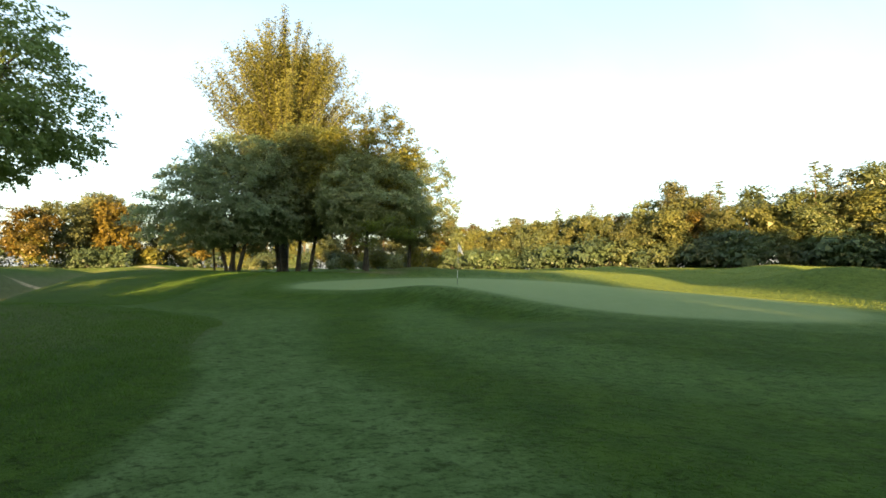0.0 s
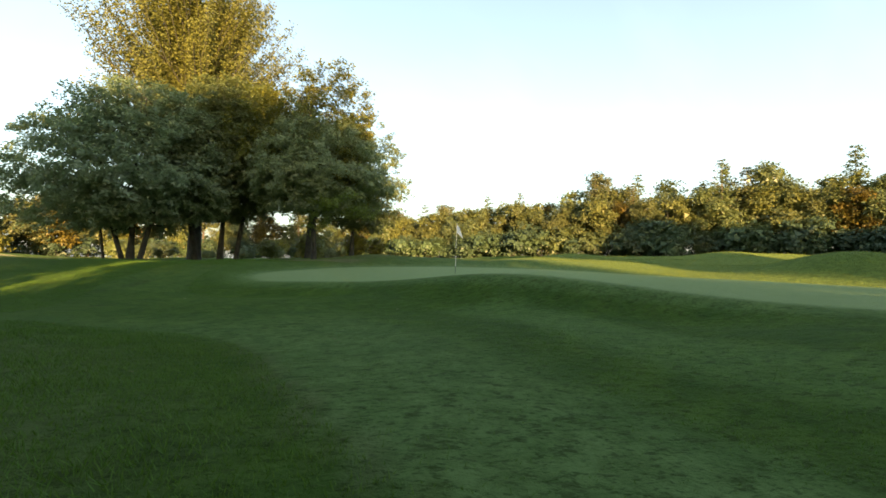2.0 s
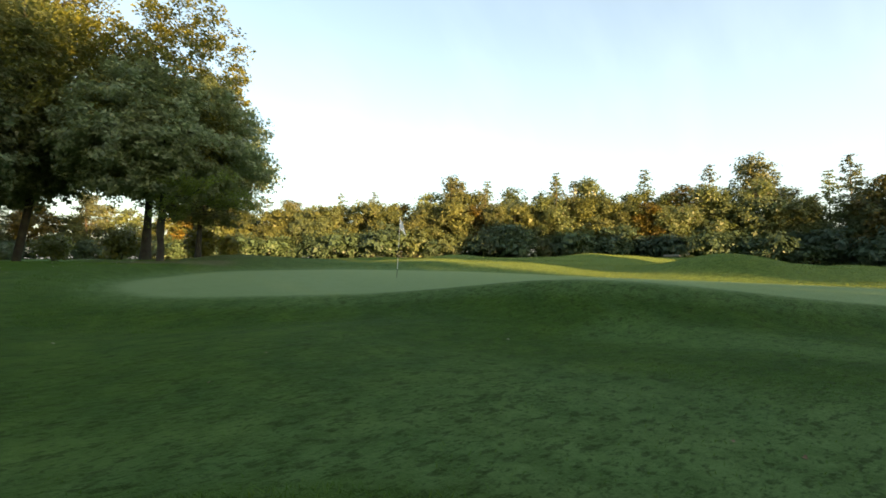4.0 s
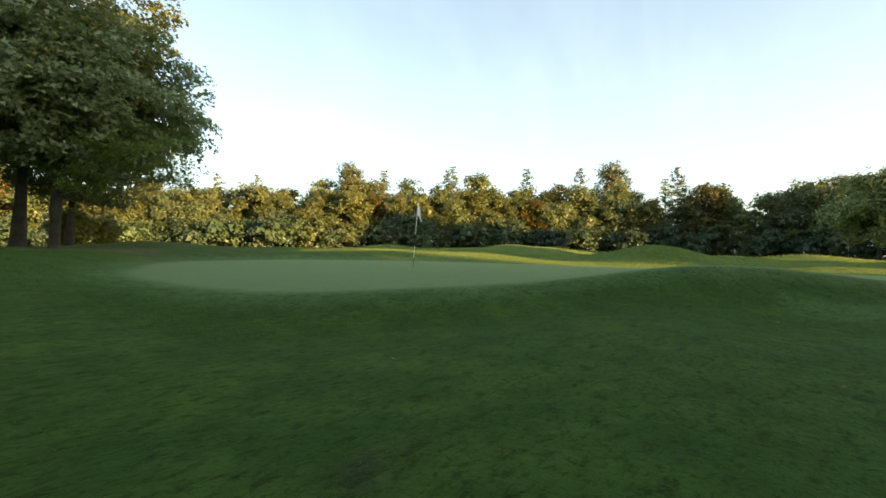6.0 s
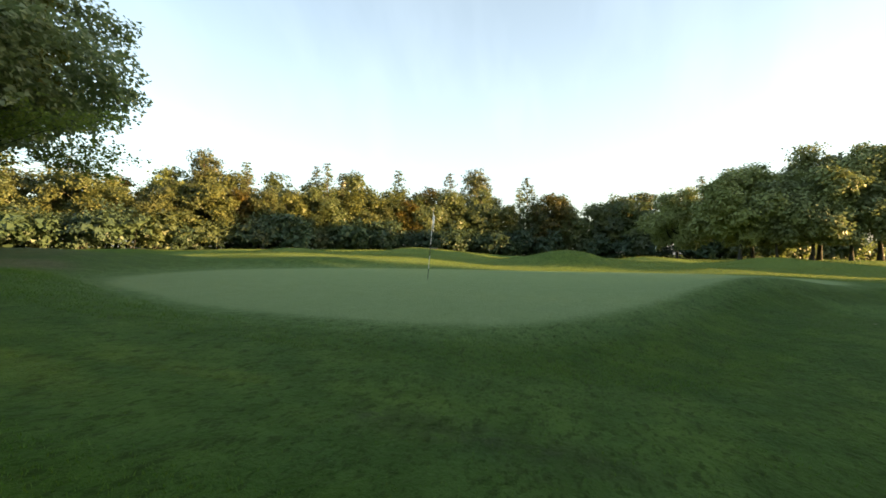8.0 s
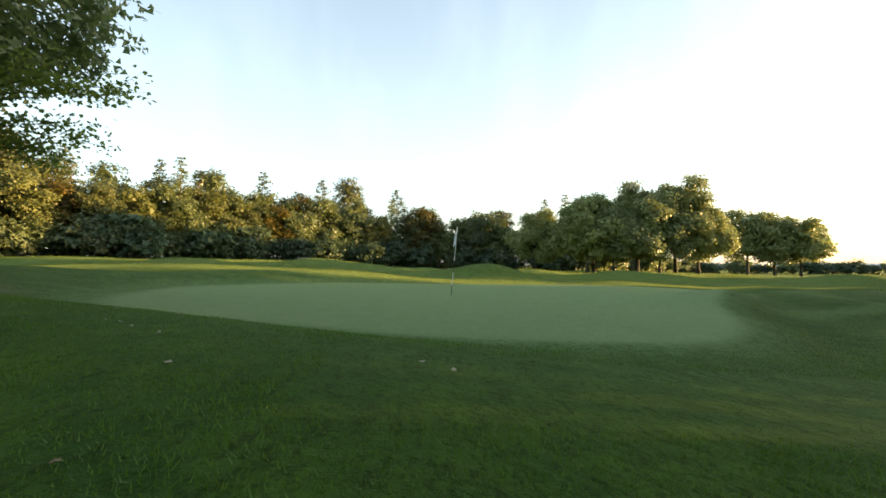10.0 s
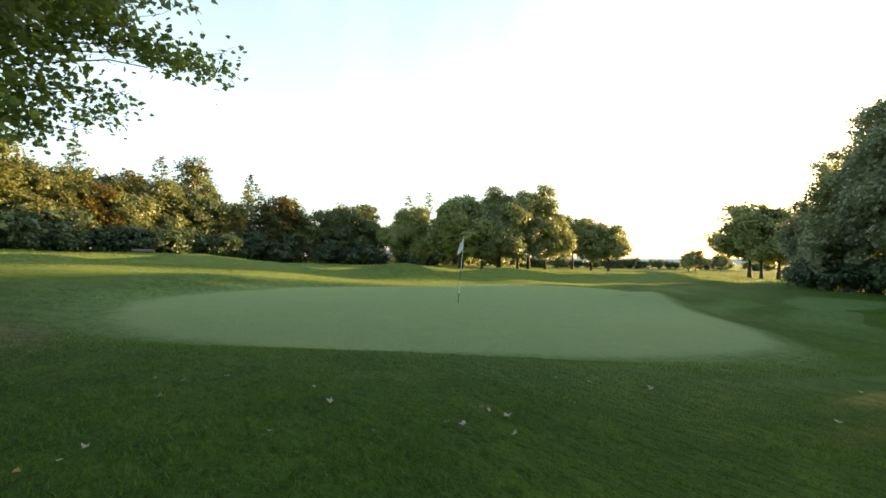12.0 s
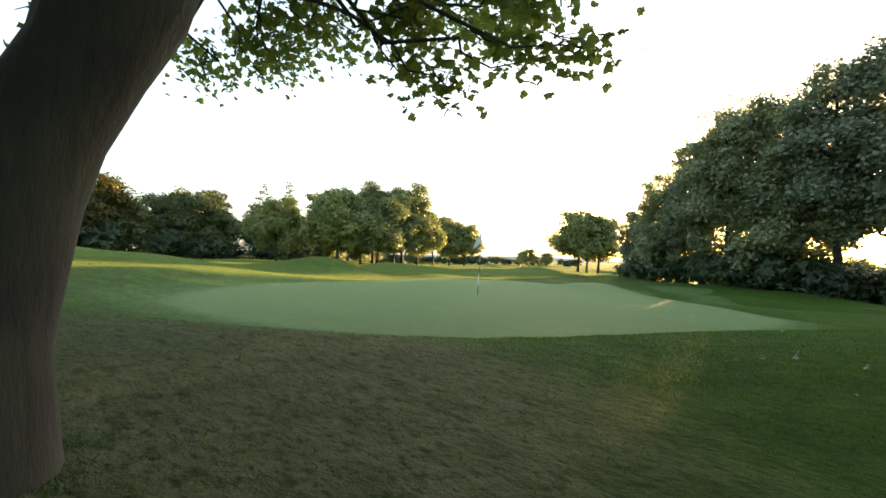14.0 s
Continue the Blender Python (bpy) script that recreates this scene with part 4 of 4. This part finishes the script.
oaks = [broadleaf(80, 11.0, 4.6, LEAF_OAK, trunk=0.30, base=0.17, n=15, clumps=900, per=24, size=0.30, twigs=3, shape=0.42, face=1.1, lobes=28),
        broadleaf(81, 13.6, 5.2, LEAF_OAK, trunk=0.34, base=0.19, n=16, clumps=1050, per=24, size=0.30, twigs=3, shape=0.42, face=1.1, lobes=34),
        broadleaf(82, 9.0, 3.6, LEAF_OAK, trunk=0.22, base=0.19, n=13, clumps=650, per=24, size=0.28, twigs=3, shape=0.42, face=1.1, lobes=22),
        broadleaf(83, 11.0, 4.6, LEAF_OAK, trunk=0.32, base=0.20, n=14, clumps=500, per=18, size=0.40, twigs=3, shape=0.42, face=1.1, lobes=26),
        broadleaf(84, 13.6, 5.2, LEAF_OAK, trunk=0.36, base=0.22, n=15, clumps=540, per=18, size=0.40, twigs=3, shape=0.42, face=1.1, lobes=28)]
oak_masters = {}
for i, x, y, s in ((0, 43.5, -1.2, 1.0), (2, 42.0, -4.2, 1.05), (0, 47.5, -4.0, 0.98), (2, 42.3, -7.6, 1.1), (1, 47.0, -10.5, 1.0), (2, 42.6, -11.2, 1.08), (1, 44.5, -14.8, 0.96),
                   (0, 44.0, -18.0, 0.9), (0, 53.0, 3.0, 0.85), (4, 61.0, -40.5, 0.98), (4, 58.4, -43.6, 0.86), (3, 56.2, -46.6, 0.98),
                   (3, 26.8, -45.4, 1.04), (3, 23.4, -46.8, 0.98), (3, 24.6, -44.4, 0.9), (3, 58.5, -82.0, 0.50), (3, 62.5, -85.0, 0.44), (3, 54.5, -86.0, 0.42)):
    if i not in oak_masters:
        oak_masters[i] = tree("oak_tree", *oaks[i], x, y, "spreading oak tree in full green leaf on the fairway", "tree", GO, rng.uniform(0, 6), s)
    else:
        ob = copy_thing(oak_masters[i], Matrix.Translation((x, y, float(ground_z(x, y)) - 0.06)) @ Matrix.Rotation(rng.uniform(0, 6), 4, "Z"))
        ob.scale = (s * 1.05, s * 1.05, s * 1.08)

# row of tall trees beyond the ditch, against the sun
GR = "row of tall trees beyond the ditch"
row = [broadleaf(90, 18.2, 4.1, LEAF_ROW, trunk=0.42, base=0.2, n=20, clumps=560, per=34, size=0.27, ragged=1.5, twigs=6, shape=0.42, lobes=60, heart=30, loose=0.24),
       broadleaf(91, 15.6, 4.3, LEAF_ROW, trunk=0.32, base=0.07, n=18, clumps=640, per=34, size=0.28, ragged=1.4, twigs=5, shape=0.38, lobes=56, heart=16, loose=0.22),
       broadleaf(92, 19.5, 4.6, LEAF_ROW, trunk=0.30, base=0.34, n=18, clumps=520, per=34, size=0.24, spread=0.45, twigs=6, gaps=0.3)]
row_masters = {}
rng = np.random.default_rng(101)
# the last two stand unseen behind the row, added to shade the green
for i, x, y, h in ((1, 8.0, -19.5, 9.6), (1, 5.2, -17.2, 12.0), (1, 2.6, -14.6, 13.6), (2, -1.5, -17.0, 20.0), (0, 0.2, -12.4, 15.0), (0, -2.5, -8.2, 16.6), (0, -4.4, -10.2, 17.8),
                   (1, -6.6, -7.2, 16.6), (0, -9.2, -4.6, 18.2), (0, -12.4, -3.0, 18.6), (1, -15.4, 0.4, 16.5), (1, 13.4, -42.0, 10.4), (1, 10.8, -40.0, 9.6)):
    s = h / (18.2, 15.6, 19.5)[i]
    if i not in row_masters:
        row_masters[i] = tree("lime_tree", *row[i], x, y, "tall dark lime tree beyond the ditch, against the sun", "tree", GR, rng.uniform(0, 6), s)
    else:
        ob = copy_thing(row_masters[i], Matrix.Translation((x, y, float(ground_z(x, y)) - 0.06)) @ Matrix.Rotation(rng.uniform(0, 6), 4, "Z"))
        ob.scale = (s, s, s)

# thicket under the row, and a hedge along the field behind it
GT = "thicket and hedge beyond the ditch"
# from (-1.2, -14.2) on, shrubs are added to stop sun leaking under the crowns
for x, y, s in ((9.8, -21.5, 0.5), (7.6, -18.4, 0.72), (6.0, -16.6, 0.85), (4.2, -15.6, 0.9), (2.6, -13.6, 0.8), (0.6, -14.2, 0.8), (-6.6, -5.6, 0.6), (-8.0, -6.6, 0.8), (-10.4, -3.4, 0.75), (-13.0, -1.4, 0.85), (-15.6, 2.0, 0.8), (-1.2, -14.2, 0.5), (-2.8, -12.6, 0.62), (-4.2, -12.9, 0.74), (-5.6, -12.4, 0.74), (-6.2, -9.0, 0.55), (-7.4, -10.2, 0.6), (-9.6, -8.0, 0.62), (-11.6, -6.4, 0.6),
               (-7.6, -7.0, 0.98), (-6.4, -8.2, 1.05), (-8.2, -8.8, 1.0), (-5.2, -9.4, 1.1), (-4.4, -8.4, 0.95), (-3.6, -10.6, 1.0), (-2.6, -8.8, 0.75), (-1.6, -11.0, 0.8), (-9.0, -6.2, 0.9), (-11.6, -5.0, 0.95), (-5.8, -10.8, 1.0)):
    place("shrub", 0, x, y, s, rng, "dark thicket shrub under the tall row", GT)
for k in range(16):
    place("shrub", 1, -42 + k * 4.0 + rng.normal() * 0.6, -66 - 0.35 * k + rng.normal(), rng.uniform(0.85, 1.2), rng, "brownish hedge shrub along the field", GT)


# ---- flagstick ----
WHITE = plain("white painted fibreglass", (0.75, 0.75, 0.72), 0.4, vary=0.05)
BLACK = plain("black painted fibreglass", (0.02, 0.02, 0.022), 0.4, vary=0.1)
CLOTH = plain("white flag cloth", (0.86, 0.87, 0.90), 0.8, vary=0.08, scale=20)


def flagstick(x, y, z, lean, scale=1.0):
    e = new("flagstick")
    e.matrix_world = Matrix.Translation((x, y, z)) @ Euler((radians(lean[0]), radians(lean[1]), 0)).to_matrix().to_4x4() @ Matrix.Scale(scale, 4)
    for k, (a, b) in enumerate(((-0.15, 0.33), (0.33, 0.75), (0.75, 1.12), (1.12, 1.45), (1.45, 2.2))):
        v, f = tube([(0, 0, a), (0, 0, (a + b) / 2), (0, 0, b)], [0.0105] * 3, 10)
        part("pole_section", mesh_of("pole_section", v, f, [BLACK if k in (0, 2) else WHITE]), e, "black band" if k in (0, 2) else "white band")
    v, f = tube([(0, 0, 2.19), (0, 0, 2.2), (0, 0, 2.225), (0, 0, 2.235)], [0.006, 0.017, 0.017, 0.006], 10)
    part("cap", mesh_of("cap", v, f, [WHITE]), e)
    n, m = 14, 18
    vs = []
    for i in range(n):
        for j in range(m):
            s, t = i / (n - 1), j / (m - 1)
            w = 0.30 * s * (0.45 + 0.55 * t)
            vs.append((0.012 + w, 0.035 * math.sin(s * 7 + t * 2) * s * 1.2, 2.17 - 0.06 * s - t * (0.46 - 0.10 * (1 - s)) - 0.10 * s))
    i = np.arange(n * m).reshape(n, m)
    f = np.stack([i[:-1, :-1], i[:-1, 1:], i[1:, 1:], i[1:, :-1]], -1).reshape(-1, 4)
    me = mesh_of("flag", vs, f, [CLOTH])
    fl = part("flag", me, e, "limp white cloth flag")
    so = fl.modifiers.new("thick", "SOLIDIFY")
    so.thickness = 0.003
    return tagged(e, "white and black banded golf flagstick standing in the green", "flagstick")


flagstick(0.79, 22.85, float(ground_z(0.79, 22.85)), (5.0, 0.5))


# ---- small things ----
def grass_blades():
    """Short blades of turf along the stretch where the ground lies close under the eye."""
    rng = np.random.default_rng(21)
    way = np.array([(-0.5, 1), (-3.5, 5), (-6.5, 9), (-9, 13.5), (-11, 18), (-11.4, 23), (-10.5, 27.5), (-7.8, 31.5), (-5.5, 33.5)], float)
    n = 300000
    seg = rng.integers(0, len(way) - 1, n)
    t = rng.uniform(0, 1, n)[:, None]
    p = way[seg] + (way[seg + 1] - way[seg]) * t
    p = p + np.clip(rng.normal(size=(n, 2)) * 2.3, -7, 7)
    x, y = p[:, 0], p[:, 1]
    keep = (green_d(x, y) > 1.05)
    patch = np.sin(x * 2.3 + 1.7 * np.sin(y * 1.9)) * np.sin(y * 2.9 + 1.3 * np.sin(x * 2.1)) + 0.5 * np.sin(x * 7.1 + y * 3.3) * np.sin(y * 8.3)
    lane = inside(x, y, LANE_EAST + LANE_WEST) < 0
    keep &= (~lane) | (rng.uniform(size=n) < 0.12)
    keep &= (np.hypot((x + 5.3) / 2.7, (y - 33.3) / 1.7) > 1.05) | (rng.uniform(size=n) < 0.25)
    x, y, patch, lane = x[keep], y[keep], patch[keep], lane[keep]
    z = ground_z(x, y)
    k = len(x)
    hgt = (0.011 + 0.020 * np.clip(patch, 0, 1) + rng.uniform(0, 0.011, k)) * np.where(lane, 0.6, 1.0) * (1 + 0.8 * (y < 11.5) * (x < -3))
    a = rng.uniform(0, 2 * math.pi, k)
    w = rng.uniform(0.0025, 0.0045, k)
    tip = rng.normal(size=(k, 2)) * hgt[:, None] * 0.6
    base = np.stack([x, y, z - 0.004], -1)
    side = np.stack([np.cos(a) * w, np.sin(a) * w, 0 * a], -1)
    v = np.stack([base - side, base + side, base + np.stack([tip[:, 0], tip[:, 1], hgt + 0.004], -1)], 1).reshape(-1, 3)
    me = mesh_of("grass_blades", v, np.arange(3 * k).reshape(k, 3), [BLADE], smooth=False)
    return tagged(new("grass_blades", me), "short dewy blades of turf beside the green", "grass", kind="stuff")


def grass_tufts():
    """Longer tufts over the rough and the fairway beyond the green, out to the trees."""
    rng = np.random.default_rng(22)
    n1, n2 = 150000, 60000
    x = np.concatenate([rng.uniform(10, 32, n1), rng.uniform(-42, 64, n2)])
    y = np.concatenate([rng.uniform(-14, 48, n1), rng.uniform(-92, 62, n2)])
    far = np.arange(n1 + n2) >= n1
    keep = (green_d(x, y) > 1.03) & (~far | (x > 30) | (y < -12)) & ((x > 2) | (y < -18))
    x, y, far = x[keep], y[keep], far[keep]
    k = len(x)
    hgt = np.where(far, 0.09, 0.036) * rng.uniform(0.6, 1.4, k)
    w = np.where(far, 0.040, 0.012) * rng.uniform(0.7, 1.3, k)
    a = rng.uniform(0, 2 * math.pi, k)
    tip = rng.normal(size=(k, 2)) * hgt[:, None] * 0.5
    base = np.stack([x, y, ground_z(x, y) - 0.008], -1)
    side = np.stack([np.cos(a) * w, np.sin(a) * w, 0 * a], -1)
    v = np.stack([base - side, base + side, base + np.stack([tip[:, 0], tip[:, 1], hgt + 0.008], -1)], 1).reshape(-1, 3)
    me = mesh_of("grass_tufts", v, np.arange(3 * k).reshape(k, 3), [TUFT], smooth=False)
    return tagged(new("grass_tufts", me), "longer yellow-green grass of the rough beyond the green", "grass", kind="stuff")


TUFT = leaf_material("rough grass tufts", (0.100, 0.160, 0.030), (0.120, 0.175, 0.034), (0.135, 0.170, 0.034), 0.7, 0.35)
grass_tufts()
BLADE = leaf_material("turf blades", (0.050, 0.130, 0.012), (0.072, 0.155, 0.018), (0.085, 0.145, 0.020), 0.6, 0.3)
grass_blades()

# leaves shed on the turf
DEAD = [plain("pale fallen leaf", (0.42, 0.38, 0.28), 0.7, vary=0.2, scale=30), plain("brown fallen leaf", (0.22, 0.14, 0.07), 0.7, vary=0.2, scale=30),
        plain("yellow fallen leaf", (0.40, 0.30, 0.08), 0.7, vary=0.2, scale=30)]


def fallen_leaf_mesh(seed, mat):
    rng = np.random.default_rng(seed)
    ang = np.radians([-90, -62, -30, 5, 32, 60, 90, 120, 148, 175, 210, 242])
    rad = np.array([0.22, 0.62, 0.40, 0.85, 0.45, 0.72, 1.0, 0.72, 0.45, 0.85, 0.40, 0.62])
    v = [(0, 0, 0.010)]
    for a, r in zip(ang, rad):
        v.append((math.cos(a) * r * 0.055, math.sin(a) * r * 0.055, 0.006 + 0.022 * r * r * (1 + 0.8 * rng.normal()) * abs(math.cos(a * 1.5))))
    k = len(ang)
    f = [(0, j + 1, (j + 1) % k + 1) for j in range(k)]
    return mesh_of("fallen_leaf", v, f, [mat], smooth=False)


leaf_meshes = [fallen_leaf_mesh(i, DEAD[m]) for i, m in enumerate((0, 0, 1, 2, 0, 1))]
LEAF_SAYS = ["pale curled sycamore leaf lying on the turf", "brown curled sycamore leaf lying on the turf", "yellow sycamore leaf lying on the turf"]
rng = np.random.default_rng(8)
spots = [(-7.72, 15.77, 0), (-4.02, 9.83, 2), (-9.38, 28.5, 4), (-9.31, 28.56, 0), (-7.7, 30.0, 0), (-8.1, 30.1, 0), (-8.9, 29.8, 3), (-8.92, 30.3, 0), (-9.05, 30.36, 1), (-9.1, 29.5, 0),
         (-9.2, 28.2, 0), (-9.34, 28.16, 4), (-9.6, 28.3, 0), (-9.1, 26.5, 0), (-8.8, 26.9, 0), (-8.0, 31.0, 3), (-7.5, 30.2, 0), (-8.7, 29.1, 0), (-9.3, 29.0, 2), (-8.6, 27.1, 0), (-7.0, 29.3, 3),
         (-9.7, 24.3, 0), (-10.1, 25.9, 0), (-8.5, 27.3, 0), (-9.9, 24.1, 4), (-11.3, 26.1, 2), (-11.5, 25.5, 2), (-7.3, 30.5, 0), (-7.7, 29.7, 4), (-6.3, 26.7, 0), (-2.9, 13.2, 0), (-8.7, 24.6, 2)]
spots += [(rng.normal() * 1.3 - 8.0, rng.uniform(27.0, 32.4), (2, 5, 3, 1)[rng.integers(4)]) for _ in range(14)]
spots += [(rng.uniform(-9, -2), rng.uniform(7, 20), (2, 2, 5, 3)[rng.integers(4)]) for _ in range(10)]
for x, y, i in spots:
    if green_d(x, y) < 0.8:
        continue
    ob = new("fallen_leaf", leaf_meshes[i])
    ob.matrix_world = Matrix.Translation((x, y, float(ground_z(x, y)) + 0.012)) @ Euler((rng.normal() * 0.25, rng.normal() * 0.25, rng.uniform(0, 6.28))).to_matrix().to_4x4() @ Matrix.Scale(rng.uniform(0.42, 0.7) if i in (0, 4) else rng.uniform(0.3, 0.5), 4)
    tagged(ob, LEAF_SAYS[(0, 0, 1, 2, 0, 1)[i]], "leaf", "leaves shed on the turf")

# second flag on a far green
far_flag = flagstick(57.2, 4.9, float(ground_z(57.2, 4.9)), (2.0, 0.0))
tagged(far_flag, "golf flagstick with a white flag on a distant green", "flagstick")

# hills on the skyline, with distance haze painted in as pale blue-grey
HILL = plain("far hill in haze colour", (0.34, 0.40, 0.42), 1.0, vary=0.06, scale=0.004)


def hill(name, cx, cy, rx, ry, h, seed):
    n, m = 60, 16
    rng = np.random.default_rng(seed)
    ph = rng.uniform(0, 6, 4)
    u, w = np.meshgrid(np.linspace(-1, 1, n), np.linspace(-1, 1, m))
    z = h * np.clip(1 - u ** 2, 0, 1) ** 0.7 * np.clip(1 - w ** 2, 0, 1) * (1 + 0.18 * np.sin(u * 6 + ph[0]) + 0.10 * np.sin(u * 15 + ph[1])) - 2.5
    dx, dy = cx, cy
    L = math.hypot(dx, dy)
    tx, ty = -dy / L, dx / L
    X, Y = cx + tx * u * rx + dx / L * w * ry, cy + ty * u * rx + dy / L * w * ry
    i = np.arange(n * m).reshape(m, n)
    f = np.stack([i[:-1, :-1], i[:-1, 1:], i[1:, 1:], i[1:, :-1]], -1).reshape(-1, 4)
    return tagged(new(name, mesh_of(name, np.stack([X, Y, z], -1).reshape(-1, 3), f, [HILL])), "low hill on the skyline, painted in haze colour", "hill", kind="structure")


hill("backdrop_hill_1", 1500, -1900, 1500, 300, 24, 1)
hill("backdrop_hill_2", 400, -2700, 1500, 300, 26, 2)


# a felled log at the foot of the belt
LOG = bark_material("weathered log", (0.20, 0.185, 0.15), (0.11, 0.10, 0.075))
CUT = plain("sawn log end", (0.26, 0.21, 0.13), 0.8, vary=0.25, scale=14)


def log_thing(x, y, length, radius, turn):
    e = new("felled_log")
    e.matrix_world = Matrix.Translation((x, y, float(ground_z(x, y)) + radius * 0.9)) @ Matrix.Rotation(turn, 4, "Z")
    r = np.random.default_rng(4)
    xs = np.linspace(-length / 2, length / 2, 12)
    v, f = tube(np.column_stack([xs, r.normal(size=12) * 0.015, r.normal(size=12) * 0.015]), radius * (1 + 0.05 * r.normal(size=12)), 14)
    part("log_body", mesh_of("log_body", v, f, [LOG]), e)
    for sgn in (-1, 1):
        v, f = tube([(sgn * length / 2, 0, 0), (sgn * (length / 2 + 0.004), 0, 0)], [radius * 0.97, 0.01], 14)
        part("sawn_end", mesh_of("sawn_end", v, f, [CUT]), e, "pale sawn end")
    return tagged(e, "weathered felled log lying at the foot of the trees", "log")


log_thing(54.3, 39.2, 2.4, 0.22, 1.4)
